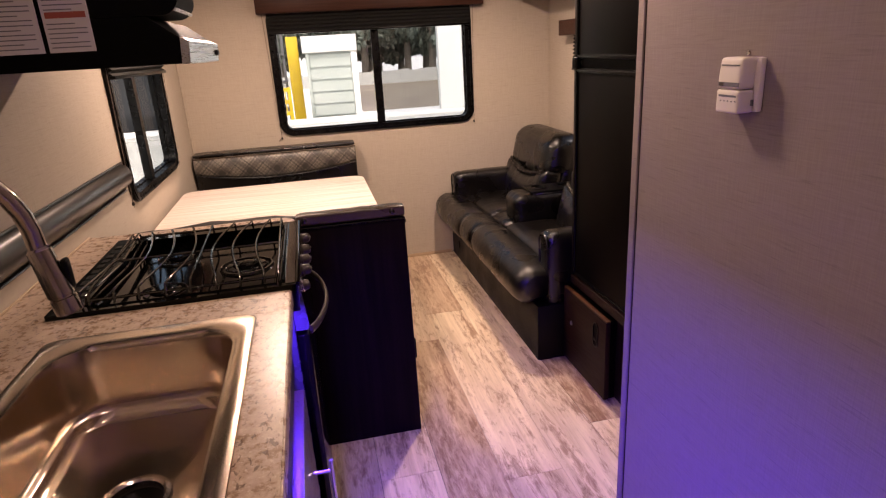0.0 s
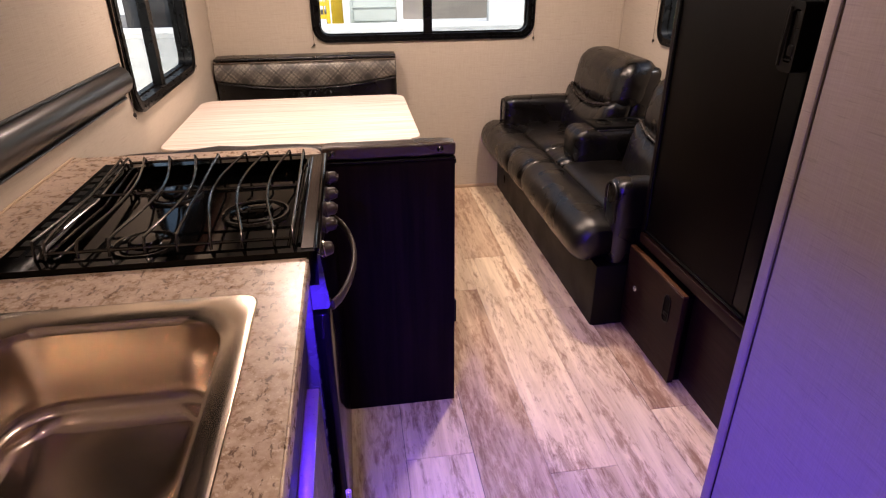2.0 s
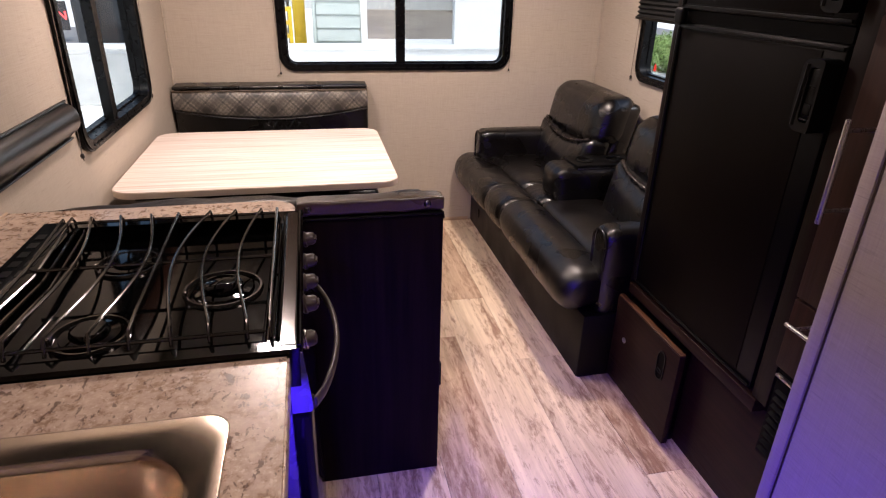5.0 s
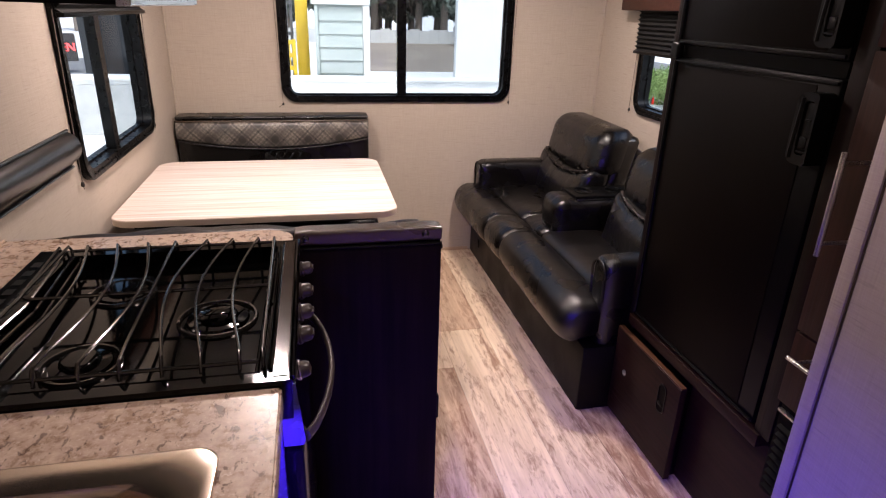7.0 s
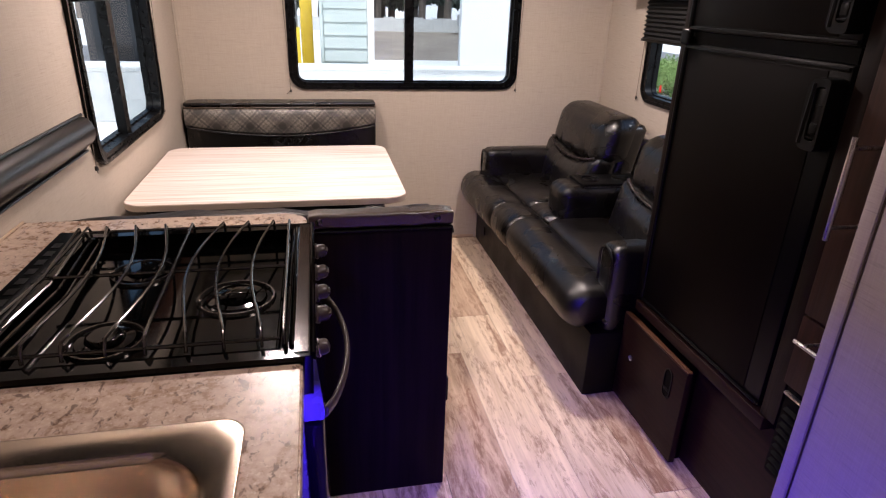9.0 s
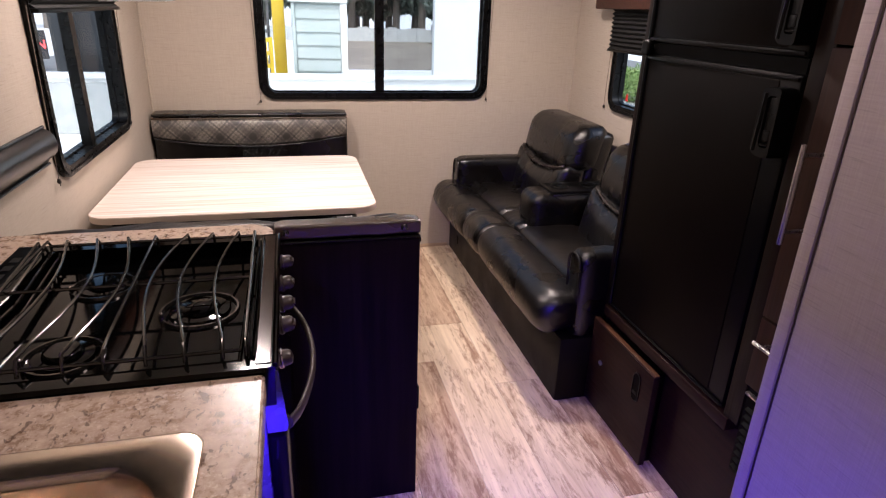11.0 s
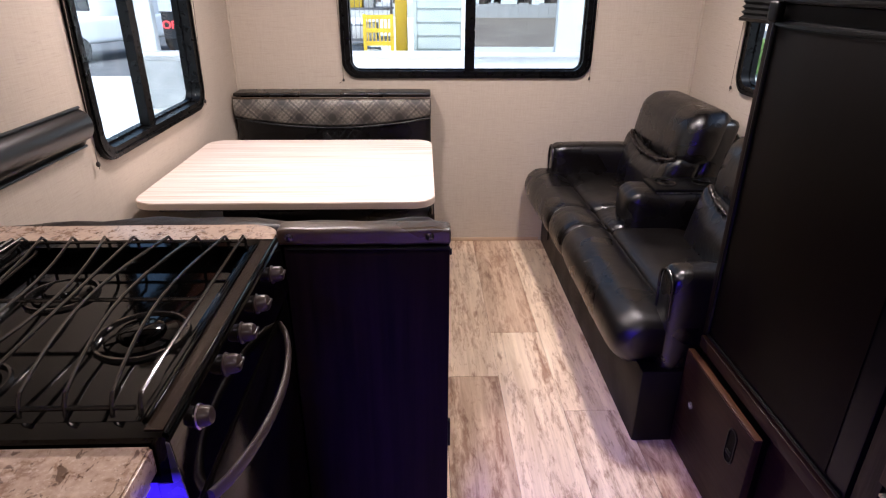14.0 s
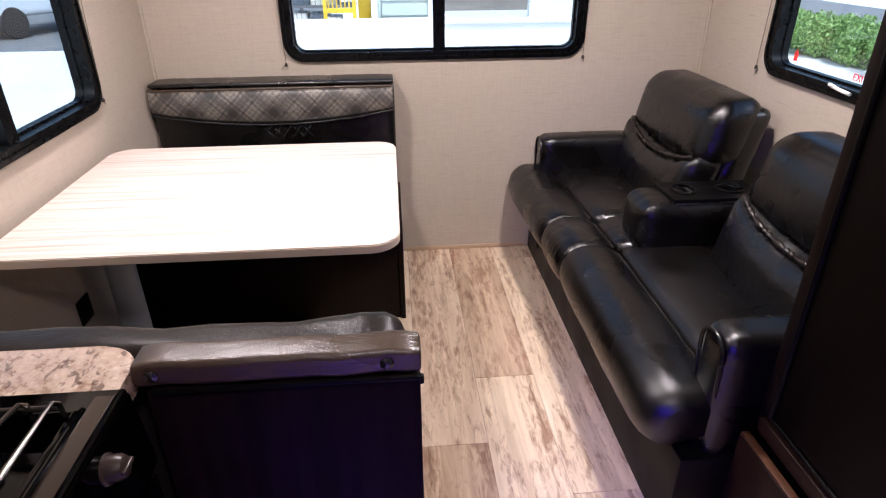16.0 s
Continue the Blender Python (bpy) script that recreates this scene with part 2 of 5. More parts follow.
def table_wood():
    m = mat("pale_striped_laminate", (0.66, 0.55, 0.42), 0.32, spec=0.4)
    n = Net(m)
    grain = n.noise(n.mapped((1.6, 60, 20)), 1, 5, 0.6, 0.15)
    fine = n.noise(n.mapped((6, 320, 60)), 1, 3)
    base = n.ramp(grain, [(0.28, (0.43, 0.32, 0.23)), (0.45, (0.63, 0.53, 0.455)), (0.62, (0.76, 0.69, 0.635)), (0.8, (0.81, 0.76, 0.715))])
    base = n.mix(n.math("MULTIPLY", n.ramp(fine, [(0.5, g(0)), (0.75, g(1))]), 0.35), base, (0.52, 0.41, 0.32))
    n.colour(base)
    n.bump(fine, 0.05, 0.0006)
    return m


M_TABLE = table_wood()
M_TABLEEDGE = mat("tan_table_edge", (0.45, 0.33, 0.22), 0.4)
M_PALEEDGE = mat("pale_table_edge", (0.60, 0.50, 0.40), 0.35)


def plank_floor():
    m = mat("whitewashed_plank_vinyl", (0.4, 0.33, 0.26), 0.42, spec=0.4)
    n = Net(m)
    r = n.random()
    comb = n.t.nodes.new("ShaderNodeCombineXYZ")
    n.link(n.math("MULTIPLY", r, 37.0), comb.inputs[0])
    n.link(n.math("MULTIPLY", r, 91.0), comb.inputs[1])
    off = comb.outputs[0]
    grain = n.noise(n.mapped((26, 2.2, 10), loc=off), 1, 6, 0.62, 0.5)
    patch = n.noise(n.mapped((12, 1.7, 5), loc=off), 1, 6, 0.7, 0.7)
    chips = n.noise(n.mapped((52, 13, 10), loc=off), 1, 5, 0.72, 0.6)
    fine = n.noise(n.mapped((220, 8, 20), loc=off), 1, 3)
    wood = n.ramp(grain, [(0.3, (0.20, 0.118, 0.080)), (0.5, (0.33, 0.210, 0.145)), (0.7, (0.46, 0.330, 0.24))])
    wash = n.ramp(grain, [(0.3, (0.62, 0.50, 0.375)), (0.65, (0.90, 0.79, 0.64))])
    cover = n.ramp(n.math("ADD", n.math("ADD", n.math("MULTIPLY", patch, 0.62), n.math("MULTIPLY", chips, 0.46)), n.math("MULTIPLY", n.math("SUBTRACT", r, 0.45), 0.05)), [(0.445, g(0)), (0.555, g(1))])
    streak = n.ramp(n.noise(n.mapped((70, 1.5, 10), loc=off), 1, 4, 0.6, 0.3), [(0.54, g(0)), (0.70, g(1))])
    board = n.ramp(n.noise(n.mapped((9, 0.55, 3), loc=off), 1, 3, 0.5, 0.2), [(0.38, g(0)), (0.60, g(1))])
    shift = n.math("ADD", n.math("MULTIPLY", r, 0.30), 0.70)
    base = n.mix(n.math("MULTIPLY", cover, shift), wood, wash)
    base = n.mix(n.math("MULTIPLY", streak, 0.22), base, (0.21, 0.13, 0.082))
    base = n.mix(n.math("MULTIPLY", board, 0.16), base, (0.34, 0.25, 0.175))
    base = n.mix(n.math("MULTIPLY", n.ramp(fine, [(0.55, g(0)), (0.75, g(1))]), 0.13), base, (0.19, 0.12, 0.075))
    tone = n.ramp(r, [(0.0, (0.86, 0.77, 0.68)), (0.35, (0.94, 0.88, 0.80)), (0.7, (1.0, 0.97, 0.91)), (1.0, (0.97, 0.90, 0.76))])
    n.colour(n.mix(1.0, base, tone, "MULTIPLY"))
    n.rough(n.ramp(patch, [(0.3, g(0.36)), (0.7, g(0.52))]))
    n.bump(n.math("ADD", fine, n.math("MULTIPLY", chips, 0.8)), 0.18, 0.0015)
    return m


M_PLANK = plank_floor()
M_GROUT = mat("dark_joint_filler", (0.10, 0.075, 0.055), 0.8)


def plaid():
    m = mat("grey_plaid_fabric", (0.25, 0.24, 0.22), 0.36, spec=0.5)
    n = Net(m)
    rot = n.mapped((1, 1, 1), (0, 45, 0))
    rot2 = n.mapped((1, 1, 1), (0, -45, 0))
    big = [n.ramp(n.wave(v, 2.6, "X", 0.6, 3, 6), [(0.66, g(0)), (0.95, g(1))]) for v in (rot, rot2)]
    fine = [n.ramp(n.wave(v, 17, "X", 5.0, 4, 5), [(0.3, g(0)), (0.95, g(1))]) for v in (rot, rot2)]
    thin = [n.ramp(n.wave(v, 5.2, "X", 0.4, 2, 6), [(0.90, g(0)), (0.98, g(1))]) for v in (rot, rot2)]
    dark = n.math("MULTIPLY", n.math("ADD", big[0], big[1]), 0.62)
    hatch = n.math("MULTIPLY", n.math("ADD", fine[0], fine[1]), 0.5)
    base = n.mix(hatch, (0.12, 0.104, 0.085), (0.27, 0.24, 0.20))
    base = n.mix(dark, base, (0.03, 0.026, 0.024))
    base = n.mix(n.math("MULTIPLY", n.math("ADD", thin[0], thin[1]), 0.6), base, (0.03, 0.028, 0.026))
    n.colour(n.mix(n.math("MULTIPLY", n.noise(n.co, 22, 5), 0.35), base, (0.10, 0.09, 0.08)))
    n.bump(n.noise(n.co, 420, 2), 0.3, 0.001)
    return m


M_PLAID = plaid()
M_GLASS = bpy.data.materials.new("window_glass")
M_GLASS.use_nodes = True
gt = M_GLASS.node_tree
gt.nodes.remove(gt.nodes["Principled BSDF"])
mixn, tr, gl = (gt.nodes.new(k) for k in ("ShaderNodeMixShader", "ShaderNodeBsdfTransparent", "ShaderNodeBsdfGlossy"))
tr.inputs[0].default_value = (0.93, 0.95, 0.95, 1)
gl.inputs["Roughness"].default_value = 0.02
mixn.inputs[0].default_value = 0.05
gt.links.new(tr.outputs[0], mixn.inputs[1])
gt.links.new(gl.outputs[0], mixn.inputs[2])
gt.links.new(mixn.outputs[0], gt.nodes["Material Output"].inputs[0])
M_TINT = M_GLASS.copy()
M_TINT.name = "smoked_window_glass"
for nd in M_TINT.node_tree.nodes:
    if nd.type == "BSDF_TRANSPARENT":
        nd.inputs[0].default_value = (0.78, 0.81, 0.82, 1)


def outdoor(name, a, b, scale=4, rough=0.8, bump=0.1):
    m = mat(name, a, rough)
    n = Net(m)
    s = n.noise(n.co, scale, 5, 0.6)
    n.colour(n.mix(n.ramp(s, [(0.3, g(0)), (0.7, g(1))]), a, b))
    n.bump(n.noise(n.co, scale * 12, 3), bump, 0.01)
    return m


M_CONCRETE = outdoor("pale_concrete", (0.66, 0.65, 0.62), (0.74, 0.73, 0.70), 1.2)
M_ASPHALT = outdoor("grey_asphalt", (0.13, 0.13, 0.13), (0.18, 0.18, 0.175), 2.0)
M_WHITEPAINT = outdoor("white_paint", (0.80, 0.80, 0.78), (0.75, 0.75, 0.73), 2.0, 0.5, 0.03)
M_SIDING = outdoor("pale_sage_siding", (0.38, 0.43, 0.40), (0.44, 0.48, 0.45), 3.0, 0.55, 0.04)
M_STONE = outdoor("grey_stone_panel", (0.36, 0.37, 0.36), (0.50, 0.50, 0.48), 5.0, 0.8, 0.2)
M_YELLOW = outdoor("yellow_paint", (0.72, 0.50, 0.02), (0.62, 0.42, 0.02), 5.0, 0.45, 0.05)
M_DARKGLASS = mat("dark_shop_window", (0.02, 0.022, 0.025), 0.12)
M_TYRE = outdoor("black_rubber", (0.02, 0.02, 0.02), (0.03, 0.03, 0.03), 9.0, 0.8)
M_TRUCK = mat("white_car_paint", (0.78, 0.79, 0.80), 0.2, coat=0.5)
M_LEAF = outdoor("bright_green_leaf", (0.14, 0.24, 0.05), (0.23, 0.34, 0.10), 7.0, 0.55)
# leaf green lightened and greyed to paint the haze of distance
M_PINE = outdoor("haze_greyed_foliage", (0.085, 0.105, 0.085), (0.12, 0.14, 0.115), 3.0, 0.7)
M_BARK = outdoor("brown_bark", (0.12, 0.10, 0.085), (0.18, 0.155, 0.135), 9.0, 0.9, 0.4)
M_GRASS = outdoor("dry_grass", (0.19, 0.155, 0.12), (0.28, 0.235, 0.18), 0.5, 0.9, 0.3)
M_NEON = mat("red_neon", (0.8, 0.05, 0.05), 0.4)
M_NEON.node_tree.nodes["Principled BSDF"].inputs["Emission Color"].default_value = (1, 0.06, 0.06, 1)
M_NEON.node_tree.nodes["Principled BSDF"].inputs["Emission Strength"].default_value = 2.2
M_CARBLUE = mat("blue_grey_car_paint", (0.12, 0.15, 0.19), 0.25)


# ---- builders ----
def box(bm, x0, x1, y0, y1, z0, z1, bevel=0.0, seg=2):
    got = bmesh.ops.create_cube(bm, size=1.0)
    vs = got["verts"]
    for v in vs:
        v.co = Vector(((x0 + x1) / 2 + v.co.x * (x1 - x0), (y0 + y1) / 2 + v.co.y * (y1 - y0), (z0 + z1) / 2 + v.co.z * (z1 - z0)))
    if bevel:
        es = list({e for v in vs for e in v.link_edges})
        bmesh.ops.bevel(bm, geom=es, offset=bevel, segments=seg, profile=0.5, affect="EDGES")
    return bm


def boxed(x0, x1, y0, y1, z0, z1, bevel=0.0, seg=2):
    return box(bmesh.new(), x0, x1, y0, y1, z0, z1, bevel, seg)


def soft_box(x0, x1, y0, y1, z0, z1, r, n=14, bulge=(0, 0, 0), shape=None):
    """A stuffed block: rounded by r, its faces swollen by bulge metres along x, y and z."""
    bm = bmesh.new()
    c = Vector(((x0 + x1) / 2, (y0 + y1) / 2, (z0 + z1) / 2))
    h = Vector(((x1 - x0) / 2, (y1 - y0) / 2, (z1 - z0) / 2))
    seen = {}

    def spread(i):
        u = 2 * i / n - 1
        return math.sin(u * math.pi / 2) * 0.55 + u * 0.45

    def vert(p):
        key = tuple(round(a, 6) for a in p)
        if key not in seen:
            q = Vector(p[k] * h[k] for k in range(3))
            inner = Vector(max(-(h[k] - r), min(h[k] - r, q[k])) for k in range(3))
            d = q - inner
            s = inner + d.normalized() * r if d.length > 1e-9 else q
            for k in range(3):
                a, b = [j for j in range(3) if j != k]
                s[k] += bulge[k] * p[k] * (1 - p[a] ** 2) * (1 - p[b] ** 2)
            s = s + c
            if shape:
                s = Vector(shape(s.x, s.y, s.z))
            seen[key] = bm.verts.new(s)
        return seen[key]

    for k in range(3):
        a, b = [j for j in range(3) if j != k]
        for side in (-1, 1):
            for i in range(n):
                for j in range(n):
                    quad = []
                    for di, dj in ((0, 0), (1, 0), (1, 1), (0, 1)):
                        p = [0, 0, 0]
                        p[k], p[a], p[b] = side, spread(i + di), spread(j + dj)
                        quad.append(vert(p))
                    try:
                        bm.faces.new(quad)
                    except ValueError:
                        pass
    bmesh.ops.recalc_face_normals(bm, faces=bm.faces)
    return bm


def tube(bm, pts, r, seg=10, close=False):
    """A round bar along pts."""
    pts = [Vector(p) for p in pts]
    rings, up = [], None
    for i, p in enumerate(pts):
        if close:
            d = pts[(i + 1) % len(pts)] - pts[i - 1]
        else:
            d = pts[min(i + 1, len(pts) - 1)] - pts[max(i - 1, 0)]
        d.normalize()
        up = (up - d * up.dot(d)).normalized() if up is not None and (up - d * up.dot(d)).length > 1e-6 else d.orthogonal().normalized()
        side = d.cross(up)
        rr = r[i] if isinstance(r, (list, tuple)) else r
        rings.append([bm.verts.new(p + (up * math.cos(a) + side * math.sin(a)) * rr) for a in (2 * math.pi * k / seg for k in range(seg))])
    pairs = list(zip(rings, rings[1:])) + ([(rings[-1], rings[0])] if close else [])
    for a, b in pairs:
        for k in range(seg):
            bm.faces.new((a[k], a[(k + 1) % seg], b[(k + 1) % seg], b[k]))
    if not close:
        bm.faces.new(rings[0][::-1])
        bm.faces.new(rings[-1])
    bmesh.ops.recalc_face_normals(bm, faces=bm.faces)
    return bm


def piped(pts, r, seg=10, close=False):
    return tube(bmesh.new(), pts, r, seg, close)


def lathe(profile, m=None, seg=28):
    """Turned about z from (radius, height) pairs."""
    bm = bmesh.new()
    rings = []
    for rad, z in profile:
        if rad < 1e-6:
            rings.append([bm.verts.new((0, 0, z))])
        else:
            rings.append([bm.verts.new((rad * math.cos(2 * math.pi * k / seg), rad * math.sin(2 * math.pi * k / seg), z)) for k in range(seg)])
    for a, b in zip(rings, rings[1:]):
        for k in range(seg):
            q = (k + 1) % seg
            if len(a) == 1 and len(b) == 1:
                continue
            if len(a) == 1:
                bm.faces.new((a[0], b[q], b[k]))
            elif len(b) == 1:
                bm.faces.new((a[k], a[q], b[0]))
            else:
                bm.faces.new((a[k], a[q], b[q], b[k]))
    bmesh.ops.recalc_face_normals(bm, faces=bm.faces)
    if m is not None:
        bmesh.ops.transform(bm, matrix=m, verts=bm.verts)
    return bm


def rounded(w, h, r, seg=8, radii=None):
    """Corner points of a rounded rectangle about 0, 0."""
    pts = []
    for i, (sx, sy, a0) in enumerate(((1, 1, 0), (-1, 1, 90), (-1, -1, 180), (1, -1, 270))):
        q = radii[i] if radii else r
        for k in range(seg + 1):
            a = radians(a0 + 90 * k / seg)
            pts.append((sx * (w / 2 - q) + q * math.cos(a), sy * (h / 2 - q) + q * math.sin(a)))
    return pts


def prism(pts, z0, z1, bevel=0.0, m=None):
    """A flat outline given thickness."""
    bm = bmesh.new()
    lo = [bm.verts.new((x, y, z0)) for x, y in pts]
    hi = [bm.verts.new((x, y, z1)) for x, y in pts]
    bm.faces.new(lo[::-1])
    bm.faces.new(hi)
    k = len(pts)
    for i in range(k):
        bm.faces.new((lo[i], lo[(i + 1) % k], hi[(i + 1) % k], hi[i]))
    if bevel:
        rim = [e for e in bm.edges if abs(e.verts[0].co.z - e.verts[1].co.z) < 1e-7]
        bmesh.ops.bevel(bm, geom=rim, offset=bevel, segments=3, profile=0.5, affect="EDGES")
    if m is not None:
        bmesh.ops.transform(bm, matrix=m, verts=bm.verts)
    return bm


def ringed(outer, inner, z0, z1, m=None):
    """A flat ring between two outlines with as many points, given thickness."""
    bm = bmesh.new()
    k = len(outer)
    rows = [[bm.verts.new((x, y, z)) for x, y in o] for o, z in ((outer, z0), (outer, z1), (inner, z1), (inner, z0))]
    for a, b in zip(rows, rows[1:] + rows[:1]):
        for i in range(k):
            bm.faces.new((a[i], a[(i + 1) % k], b[(i + 1) % k], b[i]))
    bmesh.ops.recalc_face_normals(bm, faces=bm.faces)
    if m is not None:
        bmesh.ops.transform(bm, matrix=m, verts=bm.verts)
    return bm


def loft(loops, caps=True):
    bm = bmesh.new()
    rows = [[bm.verts.new(p) for p in lp] for lp in loops]
    k = len(rows[0])
    for a, b in zip(rows, rows[1:]):
        for i in range(k):
            bm.faces.new((a[i], a[(i + 1) % k], b[(i + 1) % k], b[i]))
    if caps:
        bm.faces.new(rows[0][::-1])
        bm.faces.new(rows[-1])
    bmesh.ops.recalc_face_normals(bm, faces=bm.faces)
    return bm


def mesh_of(name, bm, material, smooth=35):
    me = bpy.data.meshes.new(name)
    bm.to_mesh(me)
    bm.free()
    me.materials.append(material)
    if smooth:
        for p in me.polygons:
            p.use_smooth = True
        me.set_sharp_from_angle(angle=radians(smooth))
    return me


def part(name, bm, material, parent, label="", smooth=35):
    ob = new(name, mesh_of(name, bm, material, smooth))
    ob.parent = parent
    if parent.type == "EMPTY":
        ob.matrix_parent_inverse = Matrix.Translation(parent.location).inverted()
    return tagged(ob, label)


def thing(name, label, category, group="", at=(0, 0, 0)):
    ob = new(name)
    ob.empty_display_size = 0.05
    ob.location = at
    return tagged(ob, label, category, group)


def solid(name, bm, material, label, category, group="", kind="", smooth=35):
    return tagged(new(name, mesh_of(name, bm, material, smooth)), label, category, group, kind)


def setting(name, bm, material, label, category="", smooth=35):
    return tagged(new(name, mesh_of(name, bm, material, smooth)), label, category or name.split("_")[0], "", "structure")


# ---- the shell ----
LEFT, RIGHT, BACK, REAR, TOP = -0.69, 1.745, 4.135, -1.05, 1.98
AISLE, AISLE_END = 0.80, 1.30
UPX = Matrix(((0, 0, 1, 0), (1, 0, 0, 0), (0, 1, 0, 0), (0, 0, 0, 1)))   # outline x, y, depth -> y, z, x
UPY = Matrix(((1, 0, 0, 0), (0, 0, 1, 0), (0, 1, 0, 0), (0, 0, 0, 1)))   # outline x, y, depth -> x, z, y


def rect(a0, a1, b0, b1):
    return [(a1, b1), (a0, b1), (a0, b0), (a1, b0)]


BACK_WIN = (-0.126, 1.185, 0.945, 1.735)
LEFT_WIN = (2.650, 3.595, 0.898, 1.600)
RIGHT_WIN = (2.480, 3.640, 0.958, 1.640)


def hole(w, d=0.022):
    return rect(w[0] + d, w[1] - d, w[2] + d, w[3] - d)


setting("wall_back", ringed(rect(LEFT, RIGHT, 0, TOP), hole(BACK_WIN), BACK, BACK + 0.05, UPY), M_WALL, "beige woven-look wallpapered end wall round a sliding window", "wall", 0)
setting("wall_left", ringed(rect(REAR - 0.05, BACK + 0.05, 0, TOP), hole(LEFT_WIN), LEFT - 0.05, LEFT, UPX), M_WALL, "beige woven-look wallpapered side wall round a sliding window", "wall", 0)
setting("wall_right", ringed(rect(REAR - 0.05, BACK + 0.05, 0, TOP), hole(RIGHT_WIN), RIGHT, RIGHT + 0.05, UPX), M_WALL, "beige wallpapered side wall behind the sofa", "wall", 0)
setting("wall_rear", boxed(LEFT, RIGHT + 0.05, REAR - 0.10, REAR - 0.051, 0, TOP), M_WALL, "plain beige wall closing the aisle", "wall", 0)
setting("wall_aisle", boxed(AISLE, AISLE + 0.04, REAR - 0.05, AISLE_END - 0.001, 0, TOP), M_AISLE, "woven wallpapered aisle wall carrying a thermostat, coloured darker as in blue light", "wall", 0)
setting("wall_aisle_end", boxed(AISLE + 0.041, RIGHT, AISLE_END - 0.04, AISLE_END, 0, TOP), M_AISLE, "wallpapered return beside the pantry, coloured darker as in blue light", "wall", 0)
setting("trim_aisle_corner", boxed(AISLE - 0.005, AISLE + 0.039, AISLE_END - 0.022, AISLE_END + 0.004, 0, TOP, 0.004), M_AISLE, "thin wallpaper-wrapped corner moulding of the aisle wall", "trim")
# no cut groove: a dark strip draws the joint's shade
setting("trim_aisle_groove", boxed(AISLE - 0.0015, AISLE + 0.002, AISLE_END - 0.0255, AISLE_END - 0.0225, 0, TOP), M_JOINT, "dark strip painting the shade of the joint beside the corner moulding", "trim")
setting("ceiling", boxed(LEFT - 0.05, RIGHT + 0.05, REAR - 0.10, BACK + 0.05, TOP + 0.001, TOP + 0.05), M_CEIL, "off-white smooth ceiling panel", "ceiling", 0)
setting("trim_corner_back", boxed(LEFT + 0.0005, LEFT + 0.012, BACK - 0.012, BACK - 0.0005, 0, TOP, 0.003), M_WALL, "slim beige moulding in the wall corner", "trim")
setting("trim_corner_right", boxed(RIGHT - 0.010, RIGHT - 0.0005, BACK - 0.010, BACK - 0.0005, 0, TOP, 0.003), M_WALL, "slim beige moulding in the wall corner", "trim")
setting("trim_floor_back", boxed(0.36, 0.975, BACK - 0.008, BACK - 0.0005, 0.0005, 0.022, 0.003), M_TABLEEDGE, "tan floor strip along the end wall", "trim")
floor = setting("floor", boxed(LEFT - 0.05, RIGHT + 0.05, REAR - 0.10, BACK + 0.05, -0.06, -0.004), M_GROUT, "whitewashed distressed wood-look plank floor", "floor", 0)


# ---- windows ----
def window(name, w, wall, outward, m, label, mull, tint_first):
    """A rounded black sliding window; w in wall units, outward +1 or -1 along the wall's normal."""
    a0, a1, b0, b1 = w
    ca, cb, wd, hg = (a0 + a1) / 2, (b0 + b1) / 2, a1 - a0, b1 - b0

    def at(pts):
        return [(ca + x, cb + y) for x, y in pts]

    ob = thing(name, label, "window")
    tagged(ob, kind="structure")
    i0, i1 = sorted((wall - outward * 0.016, wall + outward * 0.02))
    outer, inner = at(rounded(wd, hg, 0.085)), at(rounded(wd - 0.088, hg - 0.072, 0.055))
    part("window_frame", ringed(outer, inner, i0, i1, m), M_FRAME, ob, "rounded black moulded frame")
    j0, j1 = sorted((wall - outward * 0.021, wall - outward * 0.0165))
    part("frame_lip", ringed(at(rounded(wd - 0.012, hg - 0.012, 0.08)), at(rounded(wd - 0.034, hg - 0.034, 0.07)), j0, j1, m), M_FRAME, ob)
    k0, k1 = sorted((wall + outward * 0.0205, wall + outward * 0.046))
    part("sash_frame", ringed(at(rounded(wd - 0.046, hg - 0.046, 0.06)), at(rounded(wd - 0.10, hg - 0.086, 0.04)), k0, k1, m), M_FRAME, ob)
    m0, m1 = mull
    u0, u1 = sorted((wall - outward * 0.004, wall + outward * 0.030))
    part("mullion", prism(rect(m0, m1, b0 + 0.03, b1 - 0.03), u0, u1, 0, m), M_FRAME, ob, "upright black sash bar")
    x0, x1 = sorted((wall + outward * 0.024, wall + outward * 0.028))
    for n, (p0, p1) in enumerate(((a0 + 0.04, m0 + 0.001), (m1 - 0.001, a1 - 0.04))):
        pane = part("pane", prism(rect(p0, p1, b0 + 0.032, b1 - 0.032), x0, x1, 0, m), M_TINT if (n == 0) == tint_first else M_GLASS, ob, "clear glass pane", 0)
        pane.visible_shadow = False
    return ob


def along_x(x0, y0, z0):
    return lambda p: (x0 + p[0], y0 + p[1], z0 + p[2])


win_b = window("window_1", BACK_WIN, BACK, 1, UPY, "black-framed sliding window with rounded corners over the dinette", (0.516, 0.566), False)
win_l = window("window_2", LEFT_WIN, LEFT, -1, UPX, "black-framed sliding window beside the dinette table", (3.035, 3.085), False)
win_r = window("window_3", RIGHT_WIN, RIGHT, 1, UPX, "black-framed emergency exit window above the sofa", (2.98, 3.03), True)
part("latch_lever", piped([(RIGHT - 0.028, 3.235, 0.995), (RIGHT - 0.032, 3.19, 0.990), (RIGHT - 0.028, 3.135, 0.985)], 0.006, 8), M_WHITEPLASTIC, win_r, "white release lever")


